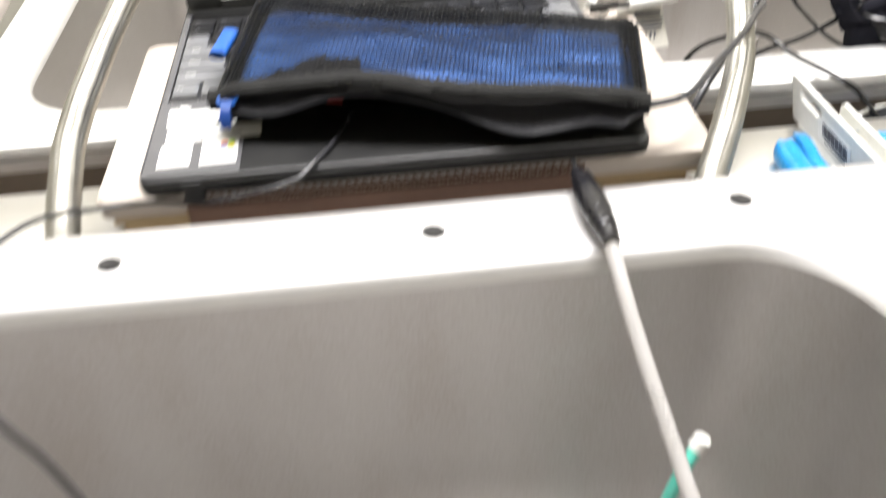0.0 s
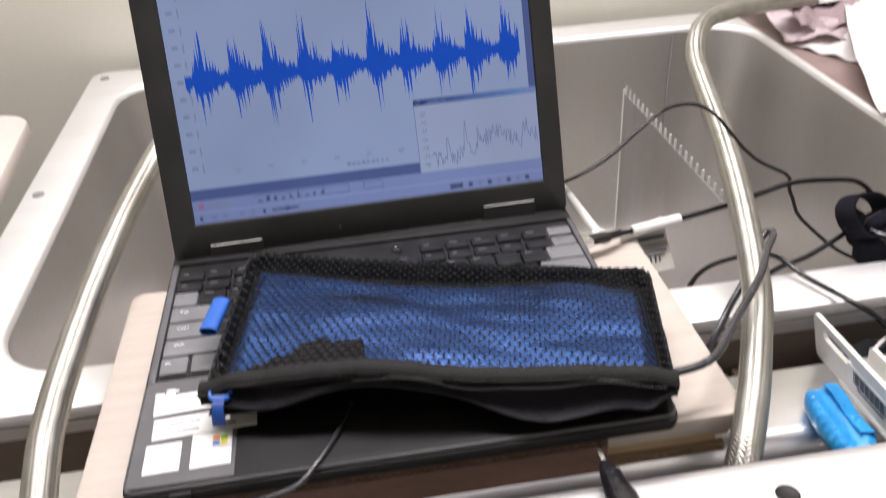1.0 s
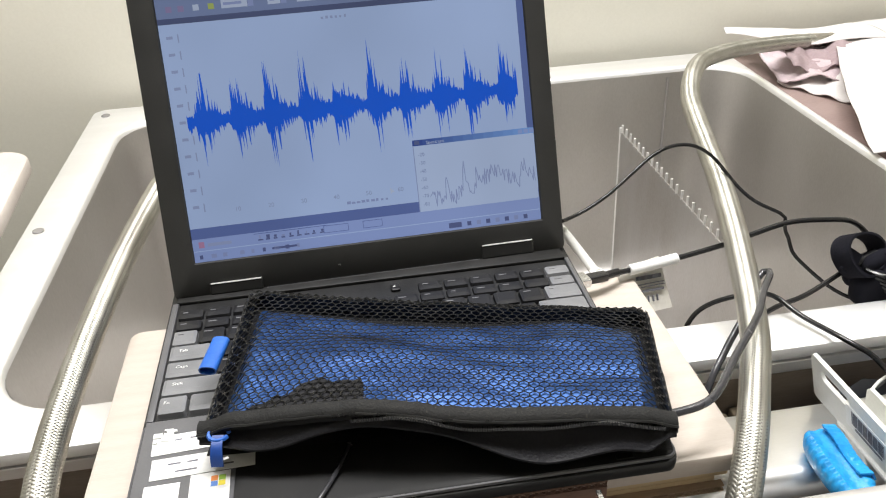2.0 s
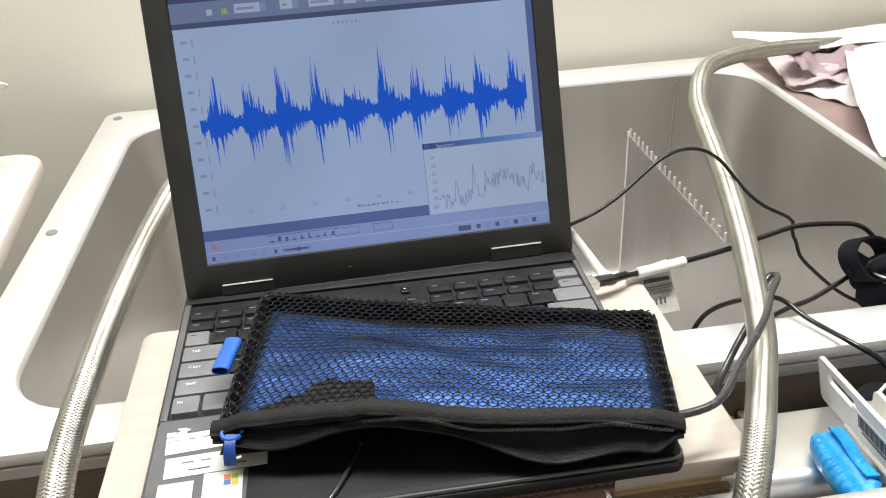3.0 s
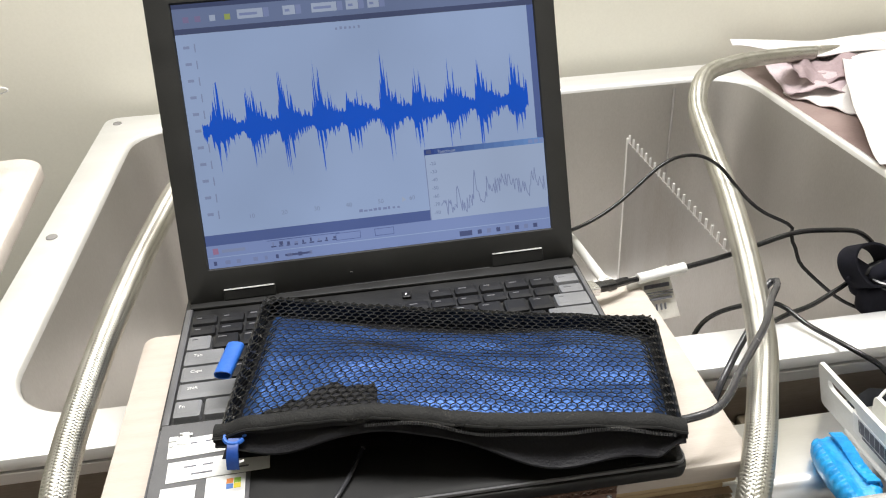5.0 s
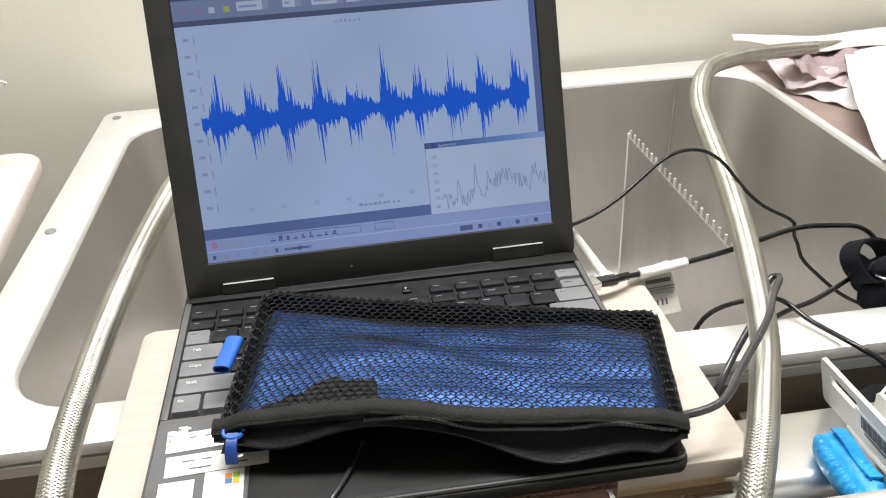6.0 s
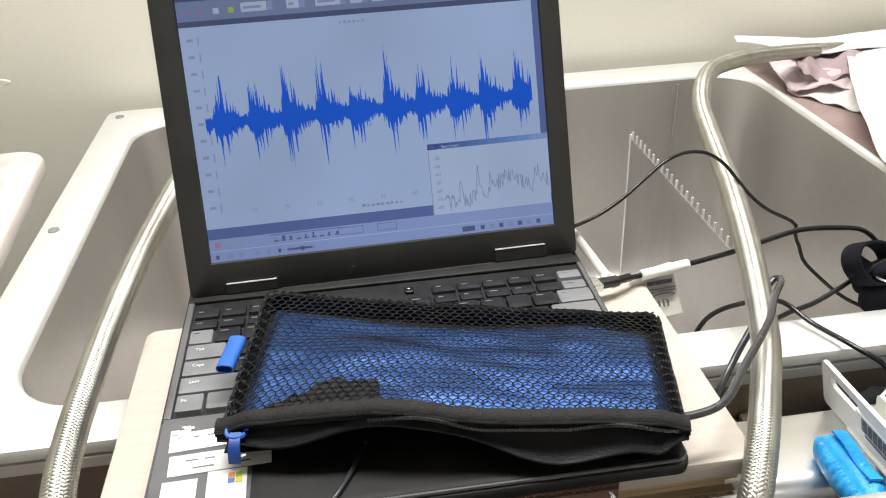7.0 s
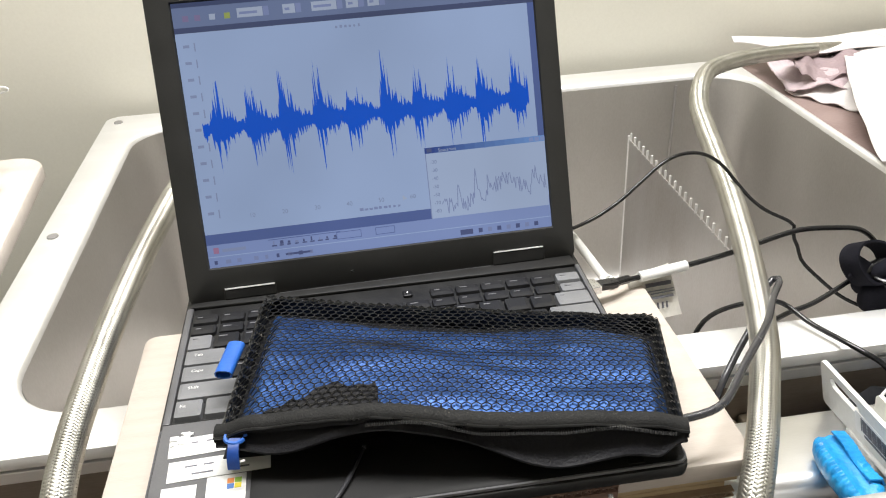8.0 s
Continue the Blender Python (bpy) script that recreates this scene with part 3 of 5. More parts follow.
def spectrum():
    r = random.Random(5)
    bm = bmesh.new()
    pts = []
    n = 110
    for k in range(n + 1):
        t = k / n
        v = 0.026 + 0.015 * math.exp(-((t - 0.62) / 0.22) ** 2) + (0.010 if t > 0.85 else 0) + r.uniform(-0.0065, 0.0065)
        for c, a in ((0.16, 0.020), (0.33, 0.024), (0.45, 0.012), (0.60, 0.010), (0.90, 0.008)):
            v += a * math.exp(-((t - c) / 0.012) ** 2)
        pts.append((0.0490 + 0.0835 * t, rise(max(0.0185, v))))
    for (u0, v0), (u1, v1) in zip(pts, pts[1:]):
        w = 0.00028
        d = Vector((u1 - u0, v1 - v0)).normalized()
        nx, nz = -d.y * w, d.x * w
        bm.faces.new([bm.verts.new(p) for p in ((u0 - nx, 0.00135, v0 - nz), (u1 - nx, 0.00135, v1 - nz), (u1 + nx, 0.00135, v1 + nz), (u0 + nx, 0.00135, v0 + nz))])
    return bm


on_lid("spectrum_trace", spectrum(), E_LINE)
# Highlight along the gap under the lid, put in as a grey strip.
on_lid("lid_edge_highlight", box(-0.083, 0.082, -0.0008, 0.0006, 0.0008, 0.0018), SHELL)
# hinge covers, a screw cap and the status light
for u0, u1, v0, v1 in ((-0.1245, -0.0850, 0.001, 0.0105), (0.0840, 0.1260, 0.001, 0.0125)):
    on_lid("hinge", box(u0, u1, -0.0012, 0.004, v0, v1, 0.0012), BLACK, "")
    # Bright line on the hinge top: a highlight painted as white strip.
    on_lid("hinge_highlight", box(u0 + 0.001, u1 - 0.001, -0.0016, -0.0008, v1 - 0.0011, v1 - 0.0002), PAPER)
on_lid("screw_cap", box(-0.0275, -0.0255, -0.0006, 0.001, 0.0105, 0.0122, 0.0003), METAL)
part("status_light", box(0.0125, 0.0145, 0.2075, 0.0 + 0.2095, 0.0250, 0.0282, 0.0004), METAL, LAPTOP)
part("button", box(0.0105, 0.0175, 0.2045, 0.2125, 0.0245, 0.0272, 0.001), BLACK_KEY, LAPTOP)

# ---- mesh pouch lying across the keys ----
PO, PU, PV = Vector((-0.110, 0.041, 0)), Vector((0.985, -0.174, 0)), Vector((0.174, 0.985, 0))
PW, PD = 0.260, 0.124
NET = surface("black_net_thread", [(0.008, 0.008, 0.0075), (0.013, 0.013, 0.0125), (0.018, 0.018, 0.017)], 0.34, 0, 90, gloss=0.45)
WEB = surface("black_webbing", [(0.008, 0.008, 0.0075), (0.013, 0.013, 0.0125), (0.020, 0.020, 0.0185)], 0.7, 0, 25, (1, 1, 1), 0.5, 900, 0.05, gloss=0.25)
BLUE = surface("blue_satin_padding", [(0.016, 0.052, 0.170), (0.023, 0.073, 0.228), (0.034, 0.102, 0.290)], 0.46, 0.55, 22, (1, 1, 1), 0.3, 700, 0.1)
TAB = surface("bright_blue_tab", [(0.012, 0.095, 0.42), (0.02, 0.13, 0.52)], 0.45, 0, 60)
LINING = surface("black_nylon_lining", [(0.006, 0.006, 0.007), (0.009, 0.009, 0.011), (0.013, 0.013, 0.016)], 0.5, 0, 30, (1, 1, 1), 0.4, 600, 0.1, gloss=0.2)
RED = surface("red_plastic", [(0.35, 0.03, 0.03), (0.45, 0.05, 0.04)], 0.45)


def step01(t):
    t = max(0.0, min(1.0, t))
    return t * t * (3 - 2 * t)


def bow(a):
    """How far the front edge arches up off the laptop."""
    return 0.0085 * math.exp(-((a - 0.33) / 0.21) ** 2) + 0.0015 * math.exp(-((a - 0.80) / 0.08) ** 2)


def pouch_rise(a, c):
    """Height of the pouch body at a (along) and c (across), each 0 to 1."""
    return 0.0535 + 0.0025 * math.sin(3.1 * a) + 0.011 * c * (1 - a) - 0.003 * c * a + bow(a) * max(0.0, 1 - c) ** 2


def tent_z(a, c):
    """Height of the slack net, where nothing holds it up."""
    edge = min(step01((a + 0.005) / 0.10), step01((1.005 - a) / 0.08), step01((1.005 - c) / 0.20))
    slack = 0.0016 * noise.noise(Vector((a * 9.0, c * 4.0, 2.2))) + 0.0008 * noise.noise(Vector((a * 24.0, c * 11.0, 6.0)))
    return pouch_rise(a, c) + 0.0015 * edge + slack - 0.0065 * (1 - min(1, edge * 3))


def pad_back(a):
    """Where the padding ends towards the rear edge."""
    return 0.935 + 0.04 * math.cos(7.2 * a) - 0.06 * step01((a - 0.80) / 0.15)


def pad_z(a, c):
    """Height of the padding: a soft pillow that rolls off to the rear and the sides, with creases."""
    w = max(0.0, min(1.0, c / pad_back(a)))
    roll = 1 - 0.32 * ((0.52 - w) / 0.52) ** 2 if w < 0.52 else math.cos(math.pi / 2 * ((w - 0.52) / 0.48) ** 1.35)
    ends = step01((a - 0.004) / 0.075) * step01((0.998 - a) / 0.060)
    fold = 0.0026 * noise.noise(Vector((a * 4.2, c * 5.5 + 1.5 * a, 3.1))) + 0.0012 * noise.noise(Vector((a * 8.0 + c * 5, c * 12.0, 8.7)))
    for a0, a1, c0, c1, deep in ((0.62, 0.97, 0.20, 0.34, 0.0024), (0.10, 0.50, 0.66, 0.50, 0.0022), (0.48, 0.80, 0.52, 0.62, 0.0014), (0.05, 0.24, 0.42, 0.30, 0.0014)):
        t = (a - a0) / (a1 - a0)
        if -0.3 < t < 1.3:
            fold -= deep * step01(1 - abs(2 * t - 1) * 0.77) * math.exp(-((c - c0 - (c1 - c0) * t) / 0.065) ** 2)
    return pouch_rise(a, c) - 0.0195 + 0.0265 * roll * ends + fold * (0.3 + 0.7 * roll * ends)


def pouch_xy(a, c):
    p = PO + PU * (a * PW + 0.006 * c * a) + PV * (c * PD * (1 + 0.11 * (1 - a) - 0.065 * math.sin(math.pi * max(0.0, min(1.0, a)))))
    return p.x, p.y


def net_at(a, c, lift=0.0):
    t, p = tent_z(a, c), pad_z(a, c) + 0.0016
    d = t - p
    return Vector((*pouch_xy(a, c), 0.5 * (t + p + math.sqrt(d * d + 0.0016 ** 2)) + lift))


def pad_at(a, c, lift=0.0):
    return Vector((*pouch_xy(a, c), pad_z(a, c) + lift))


def lining_at(a, c, drop):
    return Vector((*pouch_xy(a, c), pouch_rise(a, c) - drop))


POUCH = thing("mesh_pouch", (0.03, 0.07, 0.029), "black net zip pouch with blue padding on laptop keys", "pouch")
na, nc = 120, 60
grid = [[pad_at(0.022 + 0.958 * i / na, 0.060 + (pad_back(0.022 + 0.958 * i / na) - 0.060) * j / nc) for i in range(na + 1)] for j in range(nc + 1)]
part("padding", rings(grid, closed=False), BLUE, POUCH, "blue padded cloth", True)
under = [[(PO + PU * (a * PW) + PV * (c * PD)) + Vector((0, 0, 0.0302)) for a in (-0.02, 0.5, 1.01)] for c in (0.27, 0.5, 1.0)]
part("back_panel", rings(under, closed=False), LINING, POUCH)
inside = [[lining_at(0.001 + 0.998 * i / 60, 0.03 + 0.966 * j / 36, 0.0205) for i in range(61)] for j in range(37)]
part("inner_lining", rings(inside, closed=False), LINING, POUCH, "", True)
rim_line = [net_at(0.004, 0.25 + 0.75 * c / 12, -0.0022) for c in range(12)] + [net_at(a / 30, 0.996, -0.0022) for a in range(31)] + [net_at(0.996, 1 - 0.75 * c / 12, -0.0022) for c in range(1, 13)]
part("side_lining", rings([rim_line, [Vector((p.x, p.y, 0.0302)) for p in rim_line]], closed=False), LINING, POUCH, "", True)


def net():
    """A hexagonal net of thin threads laid over the padding."""
    verts, faces = [], []

    def thread(p, q, r):
        d = (q - p).normalized()
        s = d.cross(Vector((0, 0, 1)))
        s = s.normalized() if s.length > 1e-4 else Vector((1, 0, 0))
        u = d.cross(s)
        k = len(verts)
        for e in (p, q):
            for c, w in ((1, 0), (0, 1), (-1, 0), (0, -1)):
                verts.append(e + s * (c * r) + u * (w * r))
        for c in range(4):
            faces.append((k + c, k + (c + 1) % 4, k + 4 + (c + 1) % 4, k + 4 + c))

    P, Q = 0.0056, 0.0037
    cols, rows = int(PW * 1.0 / (P / 2)), int(PD * 1.0 / Q)
    r = random.Random(3)

    def node(i, j, up):
        x = i * P / 2
        y = j * Q + (0.00078 if up else -0.00078)
        a, c = x / PW, y / PD
        a += 0.004 * noise.noise(Vector((a * 4, c * 3, 1.0)))
        c += 0.014 * noise.noise(Vector((a * 5, c * 3, 5.0)))
        return net_at(a, c)

    for j in range(3, rows + 1):
        odd = j % 2
        for i in range(cols):
            u0, u1 = (i + odd) % 2 == 0, (i + 1 + odd) % 2 == 0
            thread(node(i, j, u0), node(i + 1, j, u1), 0.00044)
        if j < rows:
            for i in range(cols + 1):
                if (i + odd) % 2 == 0:
                    thread(node(i, j, True), node(i, j + 1, False), 0.00046)
    # the sides hang down to the keys
    for j in range(5):
        for i in range(cols):
            for c in (0.0, 1.0):
                k = (i + j) % 2
                top, nxt = net_at(i * P / 2 / PW, c, 0.001), net_at((i + 1) * P / 2 / PW, c, 0.001)
                if c == 1.0:
                    thread(top - Vector((0, 0, 0.0036 * j + 0.0018 * k)), nxt - Vector((0, 0, 0.0036 * j + 0.0018 * (1 - k))), 0.0006)
        for i in range(5, rows):
            for a in (0.0, 1.0):
                if j > 3:
                    continue
                k = (i + j) % 2
                top, nxt = net_at(a, i * Q / PD, 0.001), net_at(a, (i + 1) * Q / PD, 0.001)
                thread(top - Vector((0, 0, 0.0036 * j + 0.0018 * k)), nxt - Vector((0, 0, 0.0036 * j + 0.0018 * (1 - k))), 0.0007)
    me = bpy.data.meshes.new("net")
    me.from_pydata([tuple(v) for v in verts], [], faces)
    m = chain(POUCH).inverted()
    me.transform(m)
    me.materials.append(NET)
    ob = new("net", me)
    ob.parent = POUCH
    ob["label"] = "black hexagonal net cover"


net()
seam = [net_at(0.0, c / 20, -0.001) for c in range(1, 20)] + [net_at(a / 30, 1.0, -0.001) for a in range(1, 30)] + [net_at(1.0, 1 - c / 20, -0.001) for c in range(1, 20)]
part("seam", tube(seam, 0.0014, 6, 0.004), NET, POUCH, "", True)


def edge_at(a, off, z):
    p = PO + PU * (a * PW) + PV * off
    return Vector((p.x, p.y, z))


def front_top(a):
    return 0.0560 + 0.0025 * math.sin(3.0 * a + 0.1) + bow(a) + 0.0014 * noise.noise(Vector((a * 5, 0.2, 0.4)))


def zip_wave(a):
    return 0.0014 * math.sin(15 * a + 1.2) + 0.0008 * math.sin(31 * a)


N = 140
# webbing band along the opening: a folded tape with its stitched lower hem
band, hem, tape = [], [], []
for i in range(N + 1):
    a = -0.004 + 1.008 * i / N
    z = front_top(a) - 0.0035 * (1 - step01(a / 0.07) * step01((1 - a) / 0.06))
    w = 0.0012 * math.sin(9 * a) + 0.0007 * noise.noise(Vector((a * 26, 1, 1)))
    z += 0.0009 * noise.noise(Vector((a * 19, 4, 1))) + 0.0004 * noise.noise(Vector((a * 55, 4, 6)))
    band.append([edge_at(a, 0.0095 + w, z + 0.0020), edge_at(a, 0.0065 + w, z + 0.0026), edge_at(a, 0.0038 + w, z + 0.0016), edge_at(a, 0.0020 + w, z + 0.0002), edge_at(a, 0.0012 + w, z - 0.0012), edge_at(a, 0.0030 + w, z - 0.0014), edge_at(a, 0.009 + w, z + 0.0005)])
    hem.append(edge_at(a, 0.0010 + w, z - 0.0012))
    zz = zip_wave(a) * step01(a / 0.3)
    tape.append([edge_at(a, 0.0026 + w, z - 0.0014), edge_at(a, 0.0016 + w, z - 0.0026 + 0.4 * zz), edge_at(a, 0.0008 + w, z - 0.0042 + zz), edge_at(a, 0.0020 + w, z - 0.0044 + zz), edge_at(a, 0.0040 + w, z - 0.0022)])
part("webbing_band", rings(band, True, True), WEB, POUCH, "black webbing band", True)
part("hem", tube(hem, 0.0008, 6, 0.003), NET, POUCH, "", True)
part("zip_tape", rings(tape, True, True), LINING, POUCH, "", True)
# zip teeth
bm = bmesh.new()
for i in range(124):
    a = 0.33 + 0.65 * i / 124
    w = 0.0012 * math.sin(9 * a)
    p = edge_at(a, 0.0004 + w, front_top(a) - 0.0040 + zip_wave(a))
    box(-0.0005, 0.0005, -0.0011, 0.0011, -0.0010, 0.0010, m=Matrix.Translation(p) @ Matrix.Rotation(radians(-10), 4, "Z"), bm=bm)
tagged(part("zip_teeth", bm, NET, POUCH, "row of small black zip teeth"), kind="stuff")
# lower lip of the opening, sagging in waves
lip = []
for i in range(N + 1):
    a = 0.0 + 1.0 * i / N
    ends = step01(a / 0.06) * step01((1.0 - a) / 0.06)
    sag = math.exp(-((a - 0.74) / 0.15) ** 2) + 0.45 * math.exp(-((a - 0.14) / 0.09) ** 2) + 0.12 * noise.noise(Vector((a * 7, 2.0, 0))) + 0.35 * math.exp(-((a - 0.95) / 0.05) ** 2)
    w = 0.0012 * math.sin(9 * a)
    zt = front_top(a) - 0.0042
    zl = zt - 0.0060 - 0.0132 * sag * ends
    out = 0.0015 + 0.0075 * sag * ends
    pinch = 0.0012 * noise.noise(Vector((a * 22, 0.3, 7)))
    lip.append([edge_at(a, 0.0035 + w, zt), edge_at(a, 0.0050 + w, zt - 0.0025), edge_at(a, 0.003 - out * 0.6 + pinch, zl + 0.0040), edge_at(a, 0.001 - out, zl + 0.0012),
                edge_at(a, 0.0012 - out, zl - 0.0004), edge_at(a, 0.006 - out * 0.6, zl - 0.0010), edge_at(a, 0.022, 0.5 * zl + 0.0160), edge_at(a, 0.034, 0.0304)])
part("lower_lip", rings(lip, closed=False), LINING, POUCH, "sagging black nylon lining", True)
part("blue_fold", tube([edge_at(0.70, 0.0130, 0.0470), edge_at(0.76, 0.0110, 0.0460), edge_at(0.82, 0.0110, 0.0460), edge_at(0.88, 0.0125, 0.0470)], 0.0022, 8, 0.004), TAB, POUCH, "blue cloth fold in the opening", True)
# dark pocket of lining that covers the padding, under the net
blob = []
for j in range(11):
    row = []
    for i in range(37):
        a = 0.095 + 0.255 * i / 36
        deep = (0.03 + 0.135 * step01((a - 0.09) / 0.16) + 0.014 * math.sin(a * 60) + 0.010 * math.sin(a * 131)) * step01((0.358 - a) / 0.022)
        row.append(pad_at(a, 0.065 + deep * j / 10, 0.0009))
    blob.append(row)
part("dark_patch", rings(blob, closed=False), LINING, POUCH, "dark lining under net", True)
part("red_edge", box(0.0, 0.010, -0.0010, 0.0010, -0.0008, 0.0008, 0.0003, m=Matrix.Translation(edge_at(0.262, 0.016, 0.0440)) @ Matrix.Rotation(radians(-10), 4, "Z")), RED, POUCH)


def folded_tab(p, length, width, turn, tilt):
    loops = []
    for i in range(13):
        t = i / 12
        s = length * t
        loops.append([(x * width * 0.5 * (1 - 0.05 * math.sin(t * 6)), s, 0.0030 * math.sin(math.pi * t) + dz) for x, dz in ((-1, 0), (1, 0), (1, 0.0016), (-1, 0.0016))])
    bm = rings(loops, True, True)
    bm.transform(Matrix.Translation(p) @ pose(0, 0, 0, tilt, 0, turn))
    return bm


def strap_loop(p, q, wide, high):
    """A strap folded into a flattened open loop, its axis from p to q."""
    d = (q - p).normalized()
    side = d.cross(Vector((0, 0, 1))).normalized()
    top = side.cross(d)
    loops = []
    for t, grow in ((0.0, 0.0008), (0.0, 0.0), (0.5, 0.0), (1.0, 0.0), (1.0, 0.0008), (0.5, 0.0008), (0.0, 0.0008)):
        ring = []
        for k in range(20):
            an = 2 * math.pi * k / 20
            ca, sa = math.cos(an), math.sin(an)
            ring.append(p.lerp(q, t) + side * (math.copysign(abs(ca) ** 0.8, ca) * (wide - grow)) + top * (math.copysign(abs(sa) ** 0.8, sa) * (high - grow)))
        loops.append(ring)
    return rings(loops)


part("side_tab", strap_loop(net_at(0.0, 0.415, 0.0005) - PU * 0.0100, net_at(0.0, 0.625, 0.0005) - PU * 0.0085, 0.0056, 0.0032), TAB, POUCH, "bright blue folded tab", True)
PULL = surface("deep_blue_tab", [(0.008, 0.045, 0.22), (0.012, 0.065, 0.30)], 0.45, 0, 60)
pull = part("zip_pull", folded_tab(Vector((-0.0985, 0.0400, 0.0525)), 0.017, 0.0064, 172, -46), PULL, POUCH, "blue zip pull", True)
part("pull_ring", tube([Vector((-0.0985, 0.0405, 0.0530)) + Vector((0.0055 * math.cos(t), 0.0045 * math.sin(t), 0.001 * math.sin(t))) for t in [k * math.pi / 6 for k in range(12)]], 0.0013, 6, 0.002), TAB, pull)
part("pull_mark", box(-0.0030, 0.0030, -0.0006, 0.0006, 0, 0.0004, m=Matrix.Translation((-0.0970, 0.0300, 0.0440)) @ pose(0, 0, 0, 46, 0, 14)), PAPER, pull)

# ---- braided hoses ----
BRAID = surface("braided_steel_wire", [(0.46, 0.447, 0.39), (0.55, 0.537, 0.48), (0.63, 0.617, 0.565)], 0.47, 1.0, 60, (1, 1, 1), 0.1, 2500, 0.05, depth=0.0001)
HOSE_CORE = surface("hose_core", [(0.05, 0.046, 0.036), (0.09, 0.082, 0.066)], 0.6)
FERRULE = surface("steel_ferrule", [(0.55, 0.53, 0.5), (0.66, 0.64, 0.61)], 0.22, 1.0, 40, (1, 1, 1), 0.05, 400)


def braided_hose(label, pts, R):
    t = thing("braided_hose", pts[0], label, "hose", "braided steel hoses")
    _, length = spline(pts, 2)
    n = int(length / 0.0011)
    line, length = spline(pts, n)
    fr = frames_along(line)
    P = np.array([tuple(p) for p in line])
    U = np.array([tuple(f[1]) for f in fr])
    V = np.array([tuple(f[2]) for f in fr])
    s = np.linspace(0, length, n + 1)
    verts, faces = [], []
    carriers, pitch = 18, 0.044
    base = 0
    for way in (1, -1):
        for c in range(carriers):
            ang = way * 2 * np.pi * s / pitch + 2 * np.pi * c / carriers
            # over two, under two
            lift = way * np.cos(np.pi / 2 * (2 * c + way * carriers * 2 * s / pitch) - np.pi / 4) * 0.00050
            for w in (-1, 0, 1):
                half = 2 * np.pi / carriers * 0.43
                a2 = ang + w * half
                rr = R + lift + (0.00035 if w == 0 else -0.00012)
                verts.append(P + U * (np.cos(a2) * rr)[:, None] + V * (np.sin(a2) * rr)[:, None])
            for w in range(2):
                i0 = base + w * (n + 1) + np.arange(n)
                i1 = base + (w + 1) * (n + 1) + np.arange(n)
                faces.append(np.stack([i0, i0 + 1, i1 + 1, i1], 1))
            base += 3 * (n + 1)
    vv = np.concatenate(verts)
    ff = np.concatenate(faces)
    me = bpy.data.meshes.new("braid")
    me.vertices.add(len(vv))
    me.vertices.foreach_set("co", vv.ravel())
    me.loops.add(ff.size)
    me.loops.foreach_set("vertex_index", ff.ravel())
    me.polygons.add(len(ff))
    me.polygons.foreach_set("loop_start", np.arange(0, ff.size, 4))
    me.polygons.foreach_set("use_smooth", np.ones(len(ff), dtype=bool))
    me.update(calc_edges=True)
    me.transform(chain(t).inverted())
    me.materials.append(BRAID)
    ob = tagged(new("braid", me), kind="stuff")
    ob.parent = t
    part("hose_core", tube(pts, R - 0.0007, 16, 0.006), HOSE_CORE, t, "", True)
    return t, line


LEFT = [(-0.200, 0.000, -0.16), (-0.201, -0.006, -0.06), (-0.203, -0.007, -0.012), (-0.207, 0.047, 0.012), (-0.209, 0.090, 0.018), (-0.207, 0.133, 0.024), (-0.203, 0.190, 0.031), (-0.196, 0.250, 0.039),
        (-0.187, 0.310, 0.046), (-0.1735, 0.391, 0.053), (-0.146, 0.52, 0.061), (-0.12, 0.66, 0.082), (-0.11, 0.80, 0.11), (-0.11, 0.884, 0.115)]
RIGHT = [(0.184, 0.002, -0.16), (0.186, -0.004, -0.06), (0.189, -0.008, -0.012), (0.210, 0.027, 0.003), (0.233, 0.071, 0.008), (0.254, 0.117, 0.016), (0.281, 0.202, 0.030), (0.307, 0.292, 0.037), (0.327, 0.369, 0.040),
         (0.337, 0.414, 0.045), (0.352, 0.468, 0.049), (0.374, 0.517, 0.0555), (0.419, 0.587, 0.048), (0.497, 0.661, 0.032), (0.588, 0.723, 0.0135), (0.650, 0.750, 0.004)]
braided_hose("braided steel hose rising past the board to the wall", LEFT, 0.0093)
ht, hl = braided_hose("braided steel hose arching over the sink onto cloth", RIGHT, 0.0093)
part("ferrule", tube([(0.640, 0.7455, 0.0055), (0.655, 0.752, 0.003), (0.690, 0.764, -0.002)], 0.0098, 16, 0.004), FERRULE, ht, "smooth steel end fitting", True)

# ---- cables ----
CABLE = surface("black_cable_rubber", [(0.008, 0.008, 0.009), (0.014, 0.014, 0.015)], 0.22, 0, 80, (1, 1, 1), 0.1, 900, 0.05)
GREY_CABLE = surface("grey_cable_rubber", [(0.030, 0.030, 0.034), (0.046, 0.046, 0.051)], 0.24, 0, 80, (1, 1, 1), 0.1, 900, 0.05, gloss=0.8)
WHITE_PLASTIC = surface("white_plastic", [(0.66, 0.66, 0.62), (0.74, 0.74, 0.70), (0.80, 0.80, 0.77)], 0.35, 0, 20, (1, 1, 1), 0.05, 400, 0.06)

usb = thing("usb_cable", (0.165, 0.208, 0.015), "black signal cable with paper tag plugged into laptop", "cable")
part("cord", tube([(0.176, 0.209, 0.0135), (0.198, 0.219, 0.0090), (0.243, 0.229, 0.0085), (0.288, 0.238, 0.0105), (0.315, 0.245, 0.0125), (0.350, 0.250, 0.0170), (0.382, 0.249, 0.0160), (0.410, 0.252, 0.0090), (0.426, 0.248, -0.006), (0.424, 0.236, -0.018)], 0.0023), CABLE, usb, "", True)
